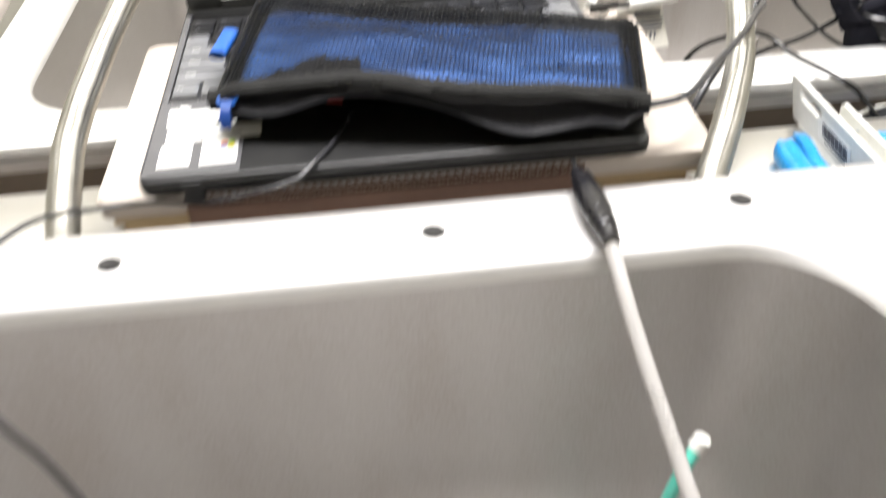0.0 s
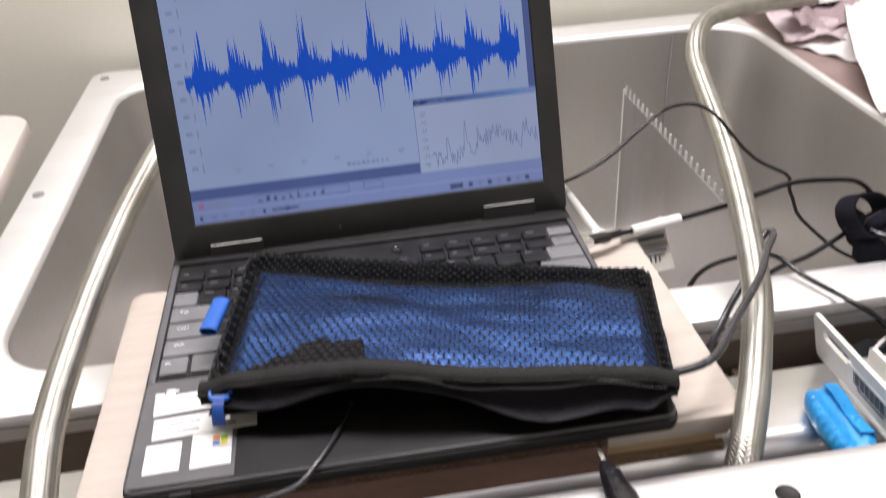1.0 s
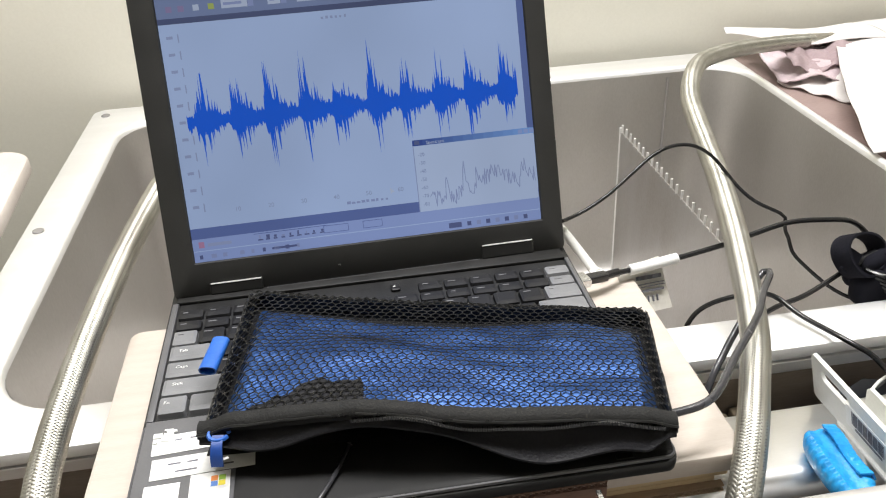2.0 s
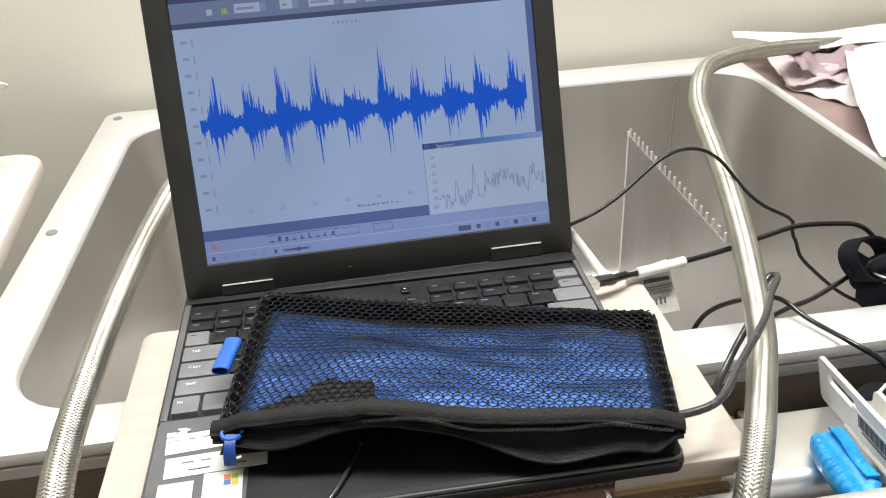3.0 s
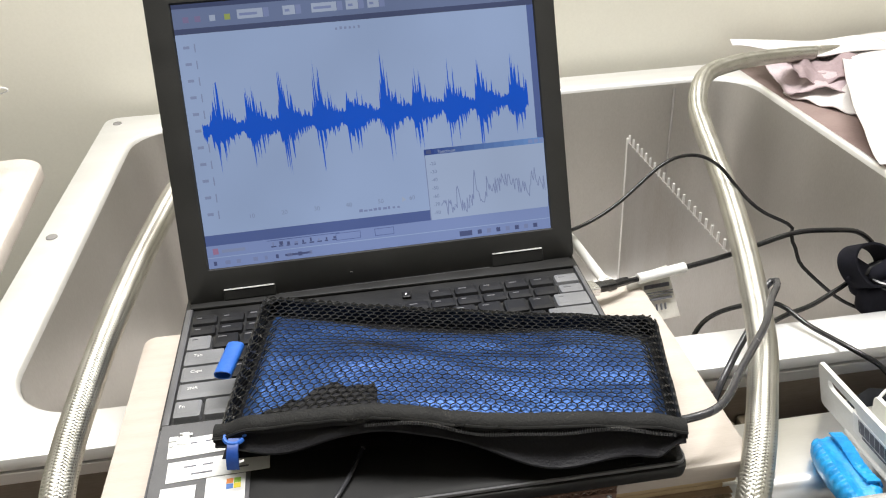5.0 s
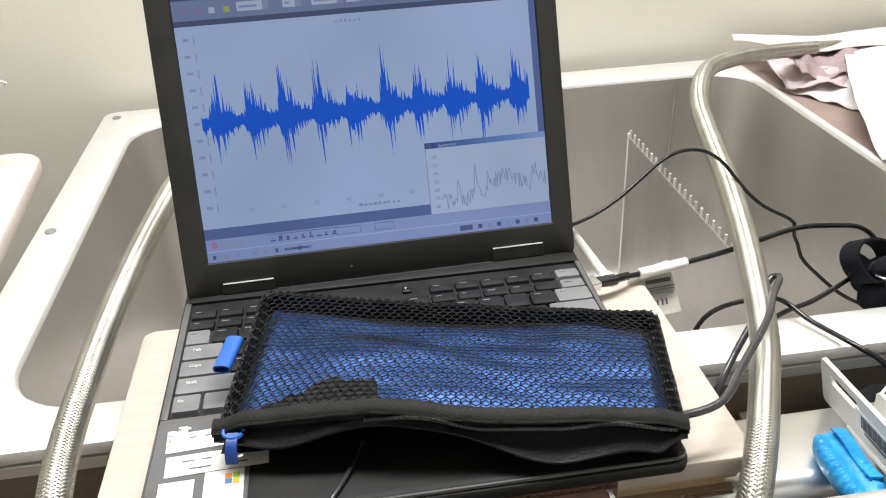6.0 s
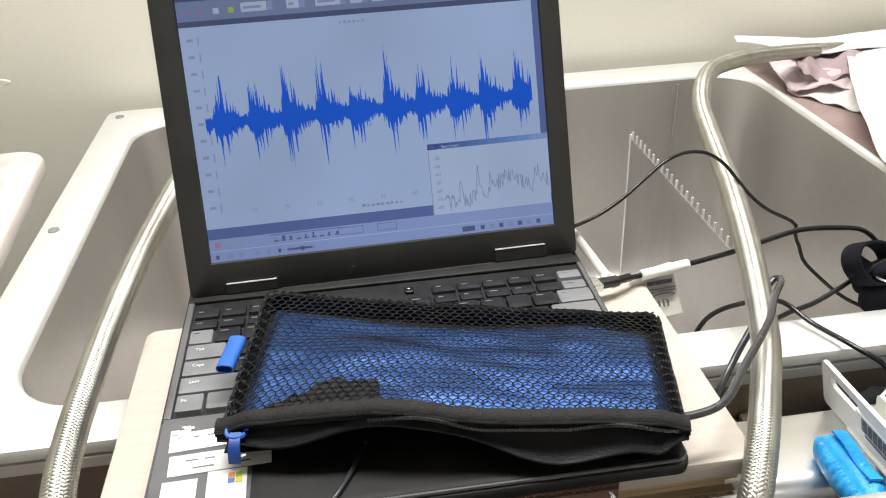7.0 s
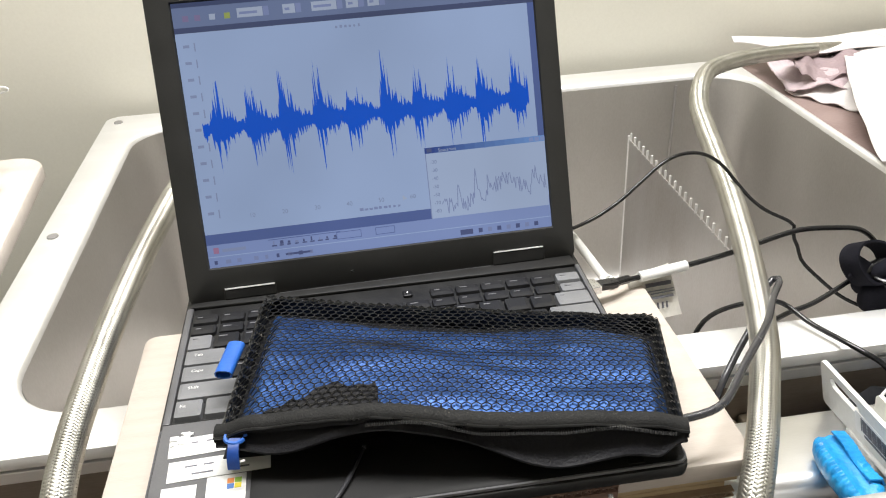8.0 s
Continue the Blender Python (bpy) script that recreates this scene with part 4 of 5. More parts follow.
part("plug", box(-0.008, 0.010, -0.0042, 0.0042, -0.0032, 0.0032, 0.0013, m=pose(0.169, 0.2065, 0.0145, 0, 5, 14)), CABLE, usb, "", True)
part("plug_shell", box(-0.0200, -0.0075, -0.0068, 0.0068, -0.0034, 0.0034, 0.0006, m=pose(0.169, 0.2065, 0.0145, 0, 5, 14)), METAL, usb)
part("strain_relief", tube([(0.178, 0.2095, 0.0133), (0.190, 0.215, 0.0115)], 0.0034, 8, 0.002), CABLE, usb, "", True)
part("sleeve", tube([(0.201, 0.2198, 0.0088), (0.223, 0.2245, 0.0086), (0.244, 0.2292, 0.0086)], 0.0044, 10, 0.003), PAPER, usb, "white paper sleeve", True)
TAG_PAPER = surface("cream_tag_paper", [(0.58, 0.56, 0.50), (0.66, 0.64, 0.58), (0.72, 0.70, 0.64)], 0.6, 0, 60)
tag_loops = []
for i in range(9):
    t = i / 8
    x = 0.1905 + 0.0400 * t
    bend = 0.0027 * t
    tag_loops.append([(x + 0.0090 * low, 0.2215 + 0.009 * t + bend + 0.0006 * k - 0.016 * low, 0.0080 + 0.002 * t - low * (0.0340 + 0.0065 * t)) for k, low in ((0, 0), (0, 1), (1, 1), (1, 0))])
tag = part("paper_tag", rings(tag_loops, True, True), TAG_PAPER, usb, "cream paper tag")
TAGM = pose(0.2210, 0.2200, -0.0097, 66.6, 0, 16) @ pose(0, 0, 0, 0, 0, -6)
for k in range(22):
    x = -0.0140 + 0.0011 * k
    part("code_bar", box(x, x + (0.0007 if k % 3 else 0.00035), 0.0068, 0.0100, -0.0002, 0.0013, m=TAGM), INK, tag)
for y0, y1, x0, x1 in ((0.0028, 0.0035, -0.013, 0.012), (0.0006, 0.0013, -0.010, 0.012), (-0.0034, -0.0016, -0.010, 0.011), (-0.0120, -0.0068, -0.0120, -0.0110), (-0.0120, -0.0068, -0.0085, -0.0078), (-0.0120, -0.0068, -0.0045, -0.0036), (-0.0120, -0.0068, 0.0000, 0.0010), (-0.0120, -0.0068, 0.0040, 0.0048)):
    part("printed_bar", box(x0, x1, y0, y1, -0.0002, 0.0013, m=TAGM), INK, tag)

thin = thing("thin_cable", (0.158, 0.262, 0.040), "thin black cable looping over the hose behind laptop", "cable")
part("cord", tube([(0.1557, 0.2560, 0.0400), (0.1665, 0.2620, 0.0398), (0.1826, 0.2680, 0.0433), (0.2023, 0.2750, 0.0513), (0.2229, 0.2830, 0.0631), (0.2422, 0.2910, 0.0730), (0.2620, 0.2980, 0.0763), (0.2837, 0.3030, 0.0719), (0.3010, 0.3020, 0.0604), (0.3109, 0.2920, 0.0477), (0.3196, 0.2800, 0.0367), (0.3302, 0.2700, 0.0284), (0.352, 0.262, 0.017), (0.352, 0.258, 0.007), (0.355, 0.254, -0.001), (0.358, 0.248, -0.013), (0.369, 0.238, -0.025), (0.384, 0.228, -0.038), (0.395, 0.218, -0.043), (0.407, 0.212, -0.046)], 0.0016), CABLE, thin, "", True)

grey = thing("grey_cable", (0.16, 0.029, 0.030), "thick grey cable looping from pouch into the gap", "cable")
part("cord", tube([(0.118, 0.040, 0.0335), (0.140, 0.029, 0.0335), (0.160, 0.029, 0.0318), (0.186, 0.036, 0.033), (0.214, 0.067, 0.0345), (0.247, 0.104, 0.0360), (0.268, 0.136, 0.0330), (0.285, 0.159, 0.0300), (0.2865, 0.168, 0.0275), (0.278, 0.164, 0.0220), (0.262, 0.146, 0.006), (0.243, 0.131, -0.012), (0.224, 0.114, -0.034), (0.214, 0.105, -0.09), (0.212, 0.104, -0.19)], 0.0026, 12), GREY_CABLE, grey, "", True)

deckc = thing("deck_cable", (0.24, 0.19, DECK), "black cable lying in a bend on steel rim", "cable")
part("cord", tube([(0.249, 0.216, -0.085), (0.252, 0.216, -0.056), (0.256, 0.215, -0.043), (0.262, 0.214, -0.0345), (0.272, 0.211, -0.0265), (0.286, 0.205, -0.0190), (0.300, 0.199, -0.0140), (0.316, 0.196, -0.0180), (0.328, 0.174, -0.0240), (0.346, 0.136, -0.0250), (0.362, 0.122, -0.0350), (0.385, 0.104, -0.070), (0.42, 0.098, -0.17)], 0.0021), CABLE, deckc, "", True)
part("cord", tube([(0.392, 0.218, -0.013), (0.372, 0.212, -0.0200), (0.345, 0.203, -0.0260), (0.322, 0.198, -0.0285), (0.300, 0.187, -0.0288), (0.288, 0.176, -0.0288)], 0.0021), CABLE, deckc, "", True)

lead = thing("probe_lead", (-0.03, 0.05, 0.03), "thin dark lead running from pouch over laptop edge", "cable")
part("cord", tube([(-0.018, 0.072, 0.0300), (-0.025, 0.054, 0.0292), (-0.037, 0.024, 0.0290), (-0.050, 0.002, 0.0282), (-0.062, -0.008, 0.0240), (-0.090, -0.009, 0.0185), (-0.120, 0.002, 0.0070), (-0.150, 0.014, 0.0024), (-0.180, 0.012, 0.0024), (-0.205, -0.012, 0.017), (-0.222, -0.036, 0.0209), (-0.245, -0.075, 0.0209), (-0.235, -0.12, 0.0211), (-0.19, -0.17, 0.075), (-0.159, -0.20, 0.062), (-0.151, -0.20, 0.036), (-0.141, -0.205, 0.0), (-0.12, -0.22, -0.09), (-0.08, -0.25, -0.2235)], 0.0015), GREY_CABLE, lead, "", True)

wc = thing("white_cable", (0.17, 0.26, 0.0), "short flat white cable at the rear laptop corner", "cable")
part("cord", tube([(0.146, 0.264, 0.037), (0.156, 0.262, 0.030), (0.167, 0.250, 0.016), (0.176, 0.234, 0.0045), (0.1785, 0.228, 0.0040)], 0.0040, 10, 0.003), WHITE_PLASTIC, wc, "", True)
part("cable_head", box(-0.005, 0.005, -0.008, 0.006, -0.003, 0.003, 0.001, m=pose(0.1785, 0.228, 0.0032, 0, 0, 30)), WHITE_PLASTIC, wc, "", True)

# coiled cable held by a fabric strap
STRAP = surface("black_fabric_strap", [(0.006, 0.006, 0.009), (0.012, 0.012, 0.017), (0.016, 0.016, 0.022)], 0.9, 0, 60, (1, 1, 1), 0.8, 1200, 0.05, gloss=0.12)
coil = thing("cable_bundle", (0.42, 0.205, DECK), "coiled black cable tied with fabric strap on rim", "cable bundle")
rs = random.Random(4)
for k in range(5):
    pts = []
    for i in range(15):
        an = 2 * math.pi * i / 14
        pts.append((0.452 + (0.042 + 0.003 * k) * math.cos(an + math.pi), 0.205 + (0.030 - 0.002 * k) * math.sin(an), -0.0265 + 0.0042 * k + 0.014 * (0.5 - 0.5 * math.cos(an)) * 0.3))
    part("cable_turn", tube(pts, 0.0022, 8), CABLE, coil, "", True)
CM = pose(0.3955, 0.214, 0.000, -34, 14, 14)
loops = []
for i in range(37):
    an = radians(-50 + 330 * i / 36)
    rr = 0.0205 * (1 + 0.05 * math.sin(3 * an))
    c, s_ = math.cos(an), math.sin(an) * 0.82
    loops.append([(c * rr, -0.009, s_ * rr), (c * rr, 0.009, s_ * rr), (c * (rr + 0.0024), 0.009, s_ * (rr + 0.0024)), (c * (rr + 0.0024), -0.009, s_ * (rr + 0.0024))])
bm = rings(loops, True, True)
bm.transform(CM)
part("strap", bm, STRAP, coil, "black fabric strap", True)
part("strap_tail", box(-0.017, 0.017, -0.0016, 0.0016, -0.0105, 0.0105, 0.0012, m=pose(0.3930, 0.2105, -0.0085, -30, 36, 0)), STRAP, coil)
part("strap_tail", box(-0.018, 0.018, -0.012, 0.012, -0.0018, 0.0018, 0.0010, m=pose(0.424, 0.206, -0.014, -20, 64, -8)), STRAP, coil)
part("strap_knot", box(-0.0150, 0.0150, -0.0065, 0.0065, -0.0075, 0.0075, 0.0050, 3, m=pose(0.3990, 0.214, -0.0165, 0, -24, 8)), STRAP, coil, "", True)
part("strap_fold", box(-0.0360, 0.0360, -0.0100, 0.0100, -0.0150, 0.0150, 0.0080, 3, m=pose(0.4240, 0.2065, -0.0240, 0, -6, 4)), STRAP, coil, "", True)
part("strap_fold", box(-0.0300, 0.0300, -0.0080, 0.0080, -0.0120, 0.0120, 0.0070, 3, m=pose(0.4260, 0.2150, -0.0080, 0, -14, 6)), STRAP, coil, "", True)
part("connector_body", tube([(0.385, 0.213, -0.011), (0.398, 0.215, -0.007), (0.412, 0.218, -0.004)], 0.0052, 10, 0.003), CABLE, coil, "", True)

# ---- rack divider in the sink ----
rack = thing("steel_divider", (0.352, 0.52, -0.35), "thin steel divider with row of pins inside sink", "divider")
part("sheet", box(0.3515, 0.3530, 0.285, 0.668, -0.352, -0.0665), BASIN, rack)
part("end_bar", tube([(0.3522, 0.668, -0.352), (0.3522, 0.668, -0.2), (0.3522, 0.668, -0.062)], 0.0022, 8, 0.03), STEEL, rack, "", True)
for k in range(25):
    y = 0.662 - 0.0152 * k
    part("pin", tube([(0.3522, y, -0.0670), (0.3522, y, -0.0610), (0.3522, y, -0.0560)], 0.0015, 6, 0.003), STEEL, rack, "", True)

# ---- probe with clip, on the near ledge ----
GLOSS = surface("glossy_black_rubber", [(0.008, 0.008, 0.010), (0.018, 0.017, 0.020)], 0.2, 0, 60, (1, 1, 1), 0.7, 260, 0.08)
TEAL = surface("teal_wire", [(0.10, 0.55, 0.43), (0.14, 0.64, 0.52)], 0.4)
ROD = surface("probe_rod", [(0.68, 0.66, 0.645), (0.76, 0.74, 0.73)], 0.35, 0.35, 40)
probe = thing("test_probe", (0.10, -0.06, RIM), "metal rod with black crocodile clip on basin ledge", "probe")
prof = [(0.0, 0.0016), (0.004, 0.0035), (0.010, 0.0048), (0.020, 0.0062), (0.026, 0.0072), (0.034, 0.0074), (0.042, 0.0074), (0.047, 0.0070), (0.050, 0.0060), (0.0525, 0.0066), (0.055, 0.0055), (0.0575, 0.0062), (0.060, 0.0050), (0.0625, 0.0057), (0.065, 0.0046), (0.071, 0.0042)]
loops = []
for d, rr in prof:
    cy, cz = -0.025 - d, 0.0272 + 0.006 * math.sin(math.pi * min(1, d / 0.06)) * 0.1 + 0.004 * (d / 0.071)
    cx = 0.0995 + 0.002 * d / 0.071
    loops.append([(cx + rr * 1.12 * math.cos(q * math.pi / 8), cy, cz + rr * 0.95 * math.sin(q * math.pi / 8)) for q in range(16)])
part("clip_boot", rings(loops, True, True), GLOSS, probe, "glossy black rubber clip boot", True)
for side in (-1, 1):
    part("boot_ridge", tube([(0.0998 + side * 0.0030, -0.036, 0.0320), (0.0999 + side * 0.0042, -0.055, 0.0345), (0.1003 + side * 0.0030, -0.078, 0.0345)], 0.0016, 6, 0.004), GLOSS, probe, "", True)
part("jaw", box(-0.0014, 0.0014, -0.003, 0.006, -0.0010, 0.0010, 0.0003, m=pose(0.0995, -0.0225, 0.0275)), METAL, probe)
part("rod", tube([(0.1015, -0.090, 0.0312), (0.108, -0.135, -0.001), (0.1265, -0.225, -0.066), (0.163, -0.42, -0.2060)], 0.0041, 12, 0.02), ROD, probe, "dull metal rod", True)
part("teal_wire", tube([(0.1350, -0.168, -0.0480), (0.1290, -0.172, -0.0530), (0.1220, -0.178, -0.0640), (0.1170, -0.182, -0.080), (0.112, -0.19, -0.11), (0.10, -0.21, -0.2235)], 0.0035, 10, 0.004), TEAL, probe, "teal insulated wire", True)
part("wire_cap", tube([(0.1328, -0.1685, -0.0490), (0.1360, -0.1670, -0.0455), (0.1368, -0.1665, -0.0435)], 0.0044, 10, 0.001), WHITE_PLASTIC, probe, "", True)

# ---- bracket and blue wrap on the strip ----
br = thing("plastic_bracket", (0.29, 0.04, DECK), "slotted white plastic bracket with barcode on ledge", "bracket")


def plate_with_slot(y0, y1, z0, z1, s0, s1, t0, t1, thick):
    """An upright plate along y with one rounded slot, given in y and z; x carries the thickness."""
    loops = []
    outer = rounded(y0, y1, z0, z1, 0.004, 0, 6)
    inner = rounded(s0, s1, t0, t1, min(s1 - s0, t1 - t0) * 0.49, 0, 6)
    for ring, x in ((inner, 0.0), (outer, 0.0), (outer, thick), (inner, thick), (inner, 0.0)):
        loops.append([(x, p[0], p[1]) for p in ring])
    return rings(loops)


LEAN = pose(0.2965, 0, DECK, 0, -14, 1.5)
bm = plate_with_slot(-0.024, 0.094, 0.0005, 0.0400, 0.050, 0.083, 0.0245, 0.0330, 0.0028)
bm.transform(LEAN)
plate = part("front_plate", bm, WHITE_PLASTIC, br, "", False)
bm = plate_with_slot(-0.024, 0.062, 0.0005, 0.0310, 0.022, 0.040, 0.014, 0.024, 0.0028)
bm.transform(pose(0.3120, 0, DECK, 0, -6, 1.5))
part("rear_plate", bm, WHITE_PLASTIC, br)
part("foot_plate", box(0.2930, 0.3165, -0.022, 0.064, DECK, DECK + 0.0025, 0.0006), WHITE_PLASTIC, br)
part("code_label", box(-0.0005, 0.0, 0.010, 0.054, 0.010, 0.0285, m=LEAN), PAPER, plate, "white barcode label")
for k in range(26):
    y = 0.014 + 0.0013 * k
    part("code_bar", box(-0.0008, -0.0004, y, y + (0.0008 if k % 4 else 0.0004), 0.0155, 0.0265, m=LEAN), INK, plate)
part("printed_bar", box(-0.0008, -0.0004, 0.016, 0.044, 0.0120, 0.0138, m=LEAN), INK, plate)

WRAP = surface("bright_blue_film", [(0.010, 0.20, 0.50), (0.016, 0.28, 0.62), (0.026, 0.35, 0.70)], 0.40, 0, 70, (1, 1, 1), 0.5, 500, 0.1)


def wrap(at, direction, length, width, height, seed):
    r = random.Random(seed)
    d = Vector(direction).normalized()
    s = Vector((d.y, -d.x, 0))
    loops = []
    for i in range(97):
        t = i / 96
        e = math.sin(math.pi * min(0.985, max(0.015, t))) ** 0.20
        ridge = 0.0007 * math.sin(t * 64)
        loop = []
        for k in range(24):
            an = 2 * math.pi * k / 24
            crease = -0.005 * math.exp(-((an - 1.45) / 0.16) ** 2) + (ridge if 0.5 < an < 1.3 or 1.9 < an < 2.7 else 0)
            cx, cz = math.copysign(abs(math.cos(an)) ** 0.7, math.cos(an)) * (width / 2 + crease), math.copysign(abs(math.sin(an)) ** 0.7, math.sin(an))
            cz = (cz * (height / 2) if cz < 0 else cz * (height / 2 + crease)) + height / 2
            p = Vector(at) + d * (length * t) + s * (cx * e) + Vector((0, 0, cz * e + height / 2 * (1 - e)))
            loop.append(p)
        loops.append(loop)
    return rings(loops, True, True)


bw = thing("blue_wrap", (0.268, 0.03, DECK), "folded bright blue film wrap with crimped ridges", "wrap", "blue film wraps")
part("roll", wrap((0.2660, 0.0470, DECK + 0.0003), (-0.002, -0.080, 0), 0.060, 0.0265, 0.0190, 2), WRAP, bw, "", True)
bm = rings([[(0.2670 - 0.001 * t + dx * 0.9, 0.0450 - 0.044 * t, DECK + 0.0198 + 0.0012 * math.sin(7 * t) + dz + 0.0003 * math.sin(t * 60)) for dx, dz in ((0.001, 0.0005), (0.011, -0.0010), (0.0145, -0.0070), (0.0130, -0.0075), (0.0105, -0.0025), (0.001, -0.001))] for t in [k / 40 for k in range(41)]], True, True)
part("flap", bm, WRAP, bw, "", True)
bw2 = thing("blue_wrap", (0.345, 0.03, DECK), "folded bright blue film wrap beside plastic bracket", "wrap", "blue film wraps")
part("roll", wrap((0.334, 0.044, DECK + 0.0003), (0.013, -0.075, 0), 0.075, 0.030, 0.022, 9), WRAP, bw2, "", True)

# ---- things in the gap ----
# Colour of the brown reflection in the steel below the sink edge.
BROWN = surface("brown_reflection", [(0.18, 0.148, 0.118), (0.23, 0.188, 0.150), (0.27, 0.225, 0.185)], 0.40, 0, 9, (1, 6, 6), 0.1, 120)
DARKBAG = surface("dark_plastic_bag", [(0.010, 0.011, 0.014), (0.020, 0.022, 0.027), (0.03, 0.034, 0.042)], 0.35, 0, 30, (1, 1, 1), 0.4, 200, 0.1)
BLUEBAG = surface("dark_blue_plastic", [(0.015, 0.045, 0.11), (0.03, 0.08, 0.18)], 0.35, 0, 40, (1, 1, 1), 0.3, 200, 0.1)
OCHRE = surface("ochre_timber", [(0.085, 0.065, 0.040), (0.125, 0.098, 0.062)], 0.6, 0, 14, (1, 8, 8), 0.2, 120)
# Added sheet before the steel apron that carries its painted reflection.
setting("panel_rear", box(-0.85, 0.85, 0.1495, 0.1525, -0.20, -0.052), BROWN, "added panel, brown for the reflection in the steel apron", "panel")
tb = thing("timber_block", (0.25, 0.11, -0.20), "short brown timber block wedged between sinks", "timber", "timber blocks in the gap")
part("block", box(0.205, 0.255, 0.094, 0.138, -0.1995, -0.078, 0.002), OCHRE, tb)
tb2 = thing("timber_block", (0.30, 0.12, -0.20), "short brown timber block wedged between sinks", "timber", "timber blocks in the gap")
part("block", box(0.262, 0.290, 0.126, 0.1475, -0.1995, -0.082, 0.002), OCHRE, tb2)


def lump(name, label, cat, c, size, mat, seed):
    bm = bmesh.new()
    bmesh.ops.create_icosphere(bm, subdivisions=4, radius=1.0)
    for v in bm.verts:
        n = noise.noise(v.co * 2.1 + Vector((seed, 0, 0))) * 0.35 + abs(noise.noise(v.co * 5.0 + Vector((0, seed, 0)))) * 0.22
        v.co = v.co * (0.85 + n)
        v.co.z = max(v.co.z, -0.8)
    bm.transform(Matrix.Translation(c) @ Matrix.Diagonal((*size, 1)))
    t = thing(name, (c[0], c[1], c[2] - size[2] * 0.8), label, cat)
    part("bag", bm, mat, t, "", True)
    return t


lump("dark_bag", "crumpled dark plastic bag stuffed in the gap", "bag", (0.372, 0.117, -0.122), (0.105, 0.024, 0.074), DARKBAG, 3)
lump("blue_bag", "crumpled dark blue plastic bag in the gap", "bag", (0.375, 0.118, -0.085), (0.038, 0.016, 0.026), BLUEBAG, 8)
pale = thing("thin_white_cable", (0.36, 0.11, -0.06), "thin pale cable drooping across the gap", "cable")
part("cord", tube([(0.330, 0.089, -0.075), (0.345, 0.105, -0.056), (0.365, 0.118, -0.048), (0.395, 0.125, -0.050), (0.43, 0.120, -0.075), (0.45, 0.115, -0.12)], 0.0013, 8), WHITE_PLASTIC, pale, "", True)

# ---- side deck and cloth ----
# Deck under the cloth: shade and pink reflection are put into its colour.
ROSE = surface("rose_shaded_deck", [(0.26, 0.185, 0.17), (0.32, 0.235, 0.215), (0.36, 0.27, 0.25)], 0.5, 0, 8, (1, 4, 1), 0.1, 150)
st = thing("side_deck", (0.8, 0.5, FLOOR_Z), "deck beside the sink, rose brown for painted shade", "table")
part("top", box(0.5740, 1.25, 0.16, 0.870, -0.068, -0.0455, 0.003), ROSE, st)
for lx in (0.63, 1.2):
    for ly in (0.2, 0.83):
        part("leg", box(lx - 0.02, lx + 0.02, ly - 0.02, ly + 0.02, FLOOR_Z, -0.0675, 0.002), ROSE, st)

CLOTH = surface("white_cotton_cloth", [(0.72, 0.67, 0.665), (0.80, 0.775, 0.755), (0.84, 0.82, 0.80)], 0.85, 0, 8, (1, 1, 1), 0.4, 500, 0.05)
PINK = surface("pinkish_fold_cloth", [(0.48, 0.38, 0.40), (0.58, 0.48, 0.50), (0.68, 0.59, 0.60)], 0.85, 0, 14, (1, 1, 1), 0.4, 500, 0.05)
# Darker rose stands for the shadow near the hose end.
MAROON = surface("shaded_rose_cloth", [(0.30, 0.225, 0.235), (0.38, 0.295, 0.305), (0.46, 0.375, 0.38)], 0.85, 0, 18, (1, 1, 1), 0.4, 500, 0.05)
cl = thing("draped_cloth", (0.70, 0.70, DECK), "white cloth with pinkish folds heaped on sink edge", "cloth")


def sheet(name, fn, nu, nv, mat, label=""):
    g = [[Vector(fn(i / nu, j / nv)) for i in range(nu + 1)] for j in range(nv + 1)]
    bm = rings(g, closed=False)
    ob = part(name, bm, mat, cl, label, True)
    so = ob.modifiers.new("thickness", "SOLIDIFY")
    so.thickness, so.offset = 0.0016, 0
    return ob


def panel(u, v):
    e = ((0.735, 0.845, -0.013), (0.692, 0.762, -0.005), (0.672, 0.720, 0.002), (0.631, 0.640, -0.001), (0.590, 0.550, -0.004), (0.570, 0.490, -0.016), (0.556, 0.440, -0.024))
    k = min(5, int(v * 6))
    w = v * 6 - k
    a = Vector(e[k]).lerp(Vector(e[k + 1]), w)
    x = a.x + 0.36 * u
    return (x, a.y + 0.01 * u, a.z + 0.004 * step01(u * 5) - 0.010 * v * step01(u * 3) + 0.006 * math.sin(9 * u + 5 * v) * step01(u * 4) + 0.004 * noise.noise(Vector((u * 7, v * 7, 0))))


def flap(u, v):
    x = 0.565 + 0.20 * u
    return (x, 0.842 - v * (0.010 + 0.100 * step01(u * 2.2)), 0.0050 - 0.006 * u - 0.0065 * step01(u * 3) + (0.012 * v + 0.004 * math.sin(3.1 * v) + 0.003 * math.sin(7 * u + 3 * v)) * step01(u * 2.5) - 0.006 * v * (1 - u))


def fold(u, v):
    x = 0.582 + 0.145 * u + 0.012 * v
    y = 0.810 - (0.11 + 0.08 * u) * v - 0.01 * u
    return (x, y, -0.010 - 0.022 * v * (1.1 - u) + 0.006 * math.sin(9 * u + 6 * v) * (0.35 + 0.65 * v) + 0.010 * noise.noise(Vector((u * 6, v * 5, 2))) + 0.004 * abs(noise.noise(Vector((u * 15, v * 12, 5)))))


def dark_fold(u, v):
    x = 0.600 + 0.100 * u
    y = 0.745 - 0.050 * v - 0.015 * u
    return (x, y, 0.000 - 0.016 * v + 0.006 * math.sin(9 * u + 2 * v) + 0.007 * noise.noise(Vector((u * 7, v * 4, 9))))


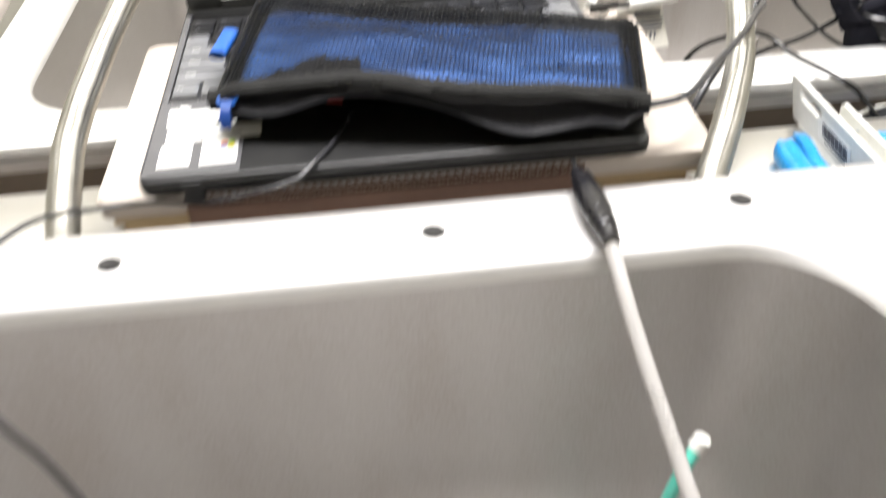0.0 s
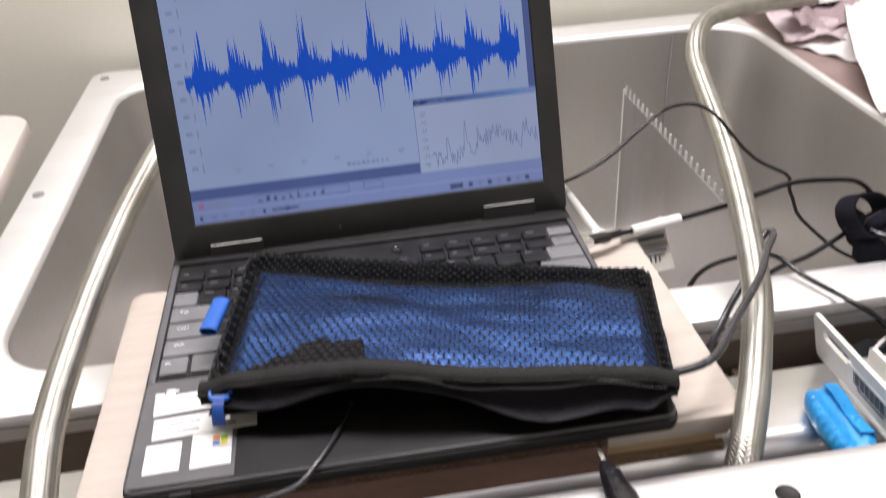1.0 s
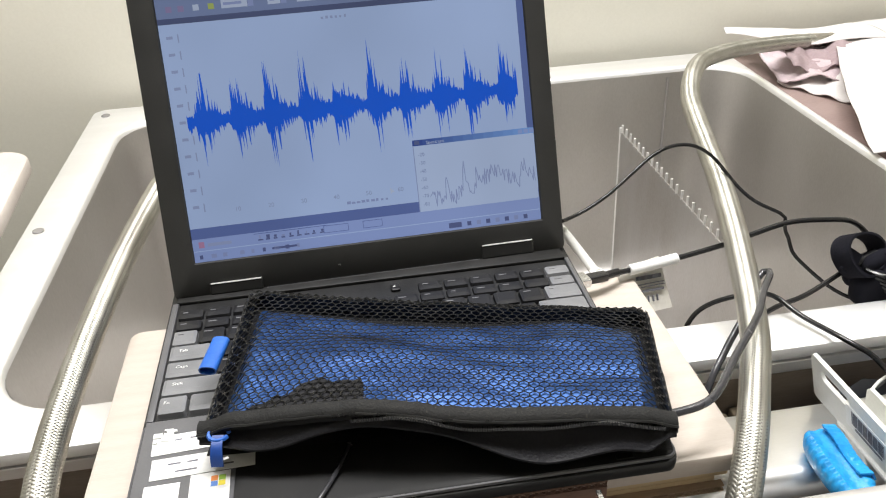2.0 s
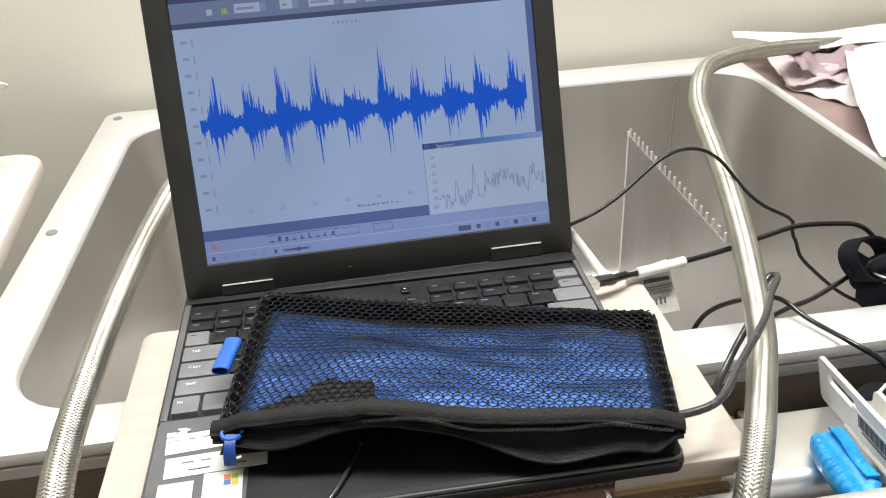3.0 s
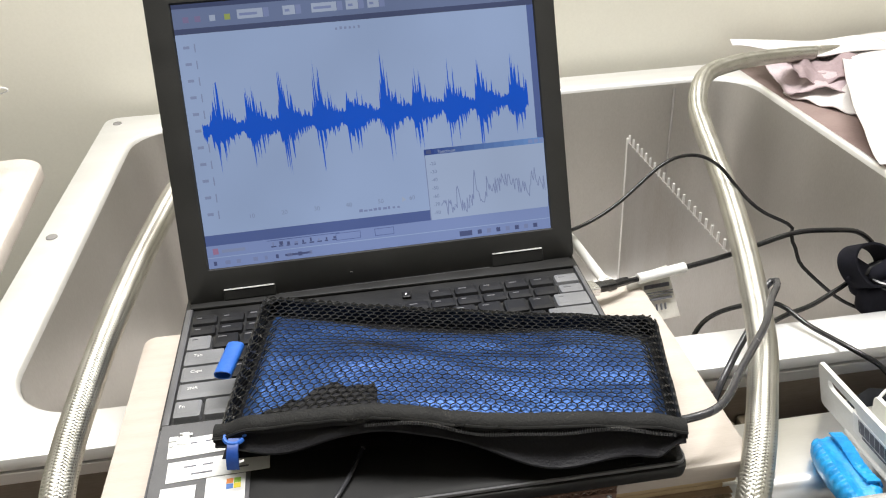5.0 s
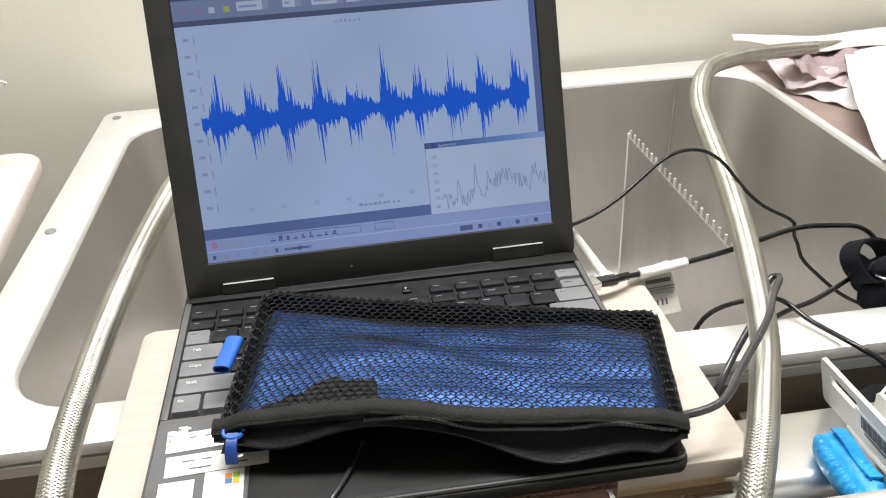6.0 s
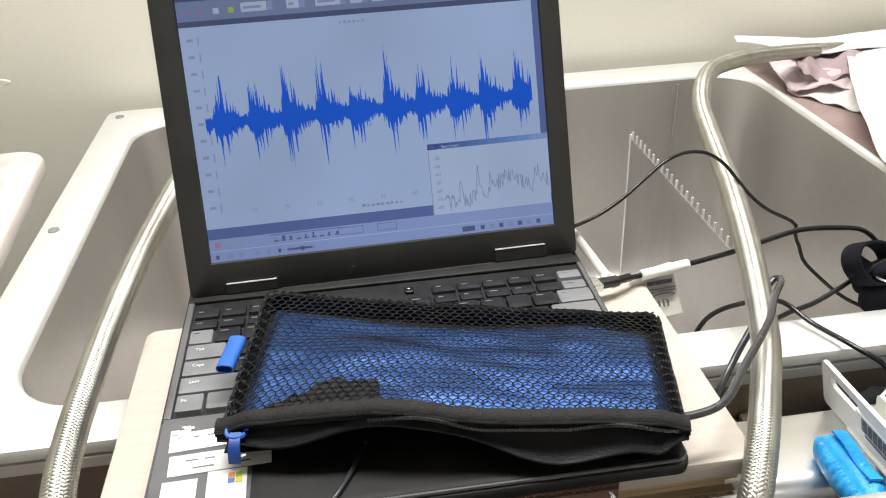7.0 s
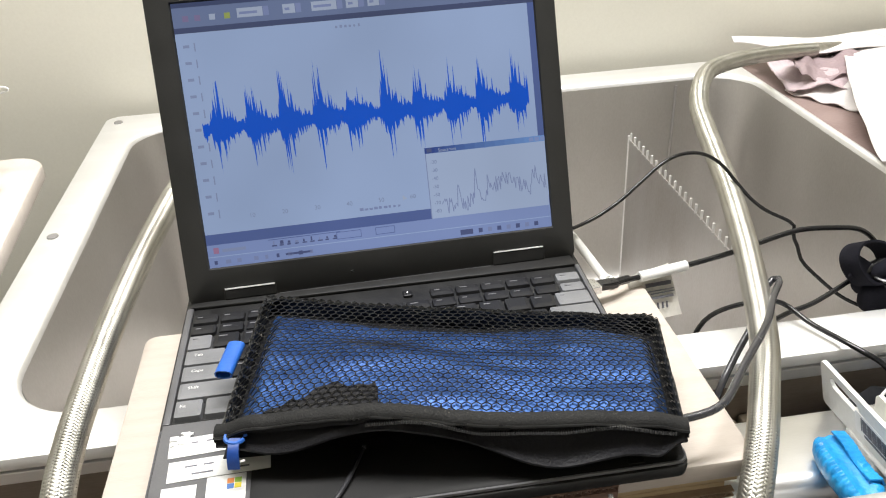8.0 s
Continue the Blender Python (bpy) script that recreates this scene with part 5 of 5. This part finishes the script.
def skirt(u, v):
    x0, y0 = 0.592 + 0.060 * u, 0.720 - 0.112 * u
    return (x0 + 0.045 * (1 - v), y0 + 0.045 * (1 - v), -0.0415 + 0.036 * (1 - v) * (0.35 + 0.65 * u) + 0.005 * math.sin(20 * u + 2 * v) * (1 - v * 0.6))


sheet("hanging_panel", panel, 40, 40, CLOTH, "white hanging cotton panel")
sheet("top_flap", flap, 30, 12, CLOTH, "")
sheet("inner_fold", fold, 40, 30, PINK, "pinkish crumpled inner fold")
# Extra fold that paints the shadow between the cloth layers.
sheet("dark_fold", dark_fold, 30, 16, MAROON, "rose fold with shade in its colour")
sheet("lower_fold", skirt, 50, 14, CLOTH, "")

# ---- tray and bag beside the sink ----
TRAY = surface("cream_tray", [(0.62, 0.555, 0.50), (0.67, 0.605, 0.55), (0.71, 0.65, 0.60)], 0.5, 0, 12, (3, 1, 1), 0.1, 200, 0.08)
tr = thing("small_table", (-0.55, 0.45, FLOOR_Z), "pale round-cornered table top beside the sink", "table")
lv = [rounded(-0.95 + i, -0.3955 - i, 0.36 + i, 0.728 - i, 0.042, z) for i, z in ((0.002, -0.050), (0.0, -0.048), (0.0, -0.034), (0.0015, -0.0315), (0.004, -0.031))]
bm = rings(lv, True, True)
bm.transform(Matrix.Translation((-0.389, 0.70, 0)) @ Matrix.Rotation(radians(4.5), 4, "Z") @ Matrix.Translation((0.389, -0.70, 0)))
part("top", bm, TRAY, tr, "", True)
for lx in (-0.9, -0.60):
    for ly in (0.42, 0.64):
        part("leg", box(lx - 0.018, lx + 0.018, ly - 0.018, ly + 0.018, FLOOR_Z, -0.049, 0.002), TRAY, tr)
BAG = surface("thin_white_film", [(0.62, 0.62, 0.61), (0.74, 0.74, 0.73), (0.82, 0.82, 0.82)], 0.35, 0, 25, (1, 1, 1), 0.6, 160, 0.1)
bg = lump("white_bag", "crumpled thin white plastic bag on table top", "bag", (-0.461, 0.585, 0.002), (0.036, 0.095, 0.041), BAG, 5)
part("knot", tube([(-0.444, 0.655, 0.020), (-0.440, 0.662, 0.045), (-0.446, 0.668, 0.062)], 0.007, 10, 0.004, taper=lambda t: 1.3 - 0.8 * t), BAG, bg, "", True)
part("tie_loop", tube([(-0.446, 0.668, 0.060), (-0.425, 0.665, 0.067), (-0.400, 0.660, 0.074), (-0.3935, 0.658, 0.0775), (-0.400, 0.657, 0.081), (-0.425, 0.658, 0.082), (-0.450, 0.660, 0.080)], 0.0011, 6, 0.003), BAG, bg, "", True)
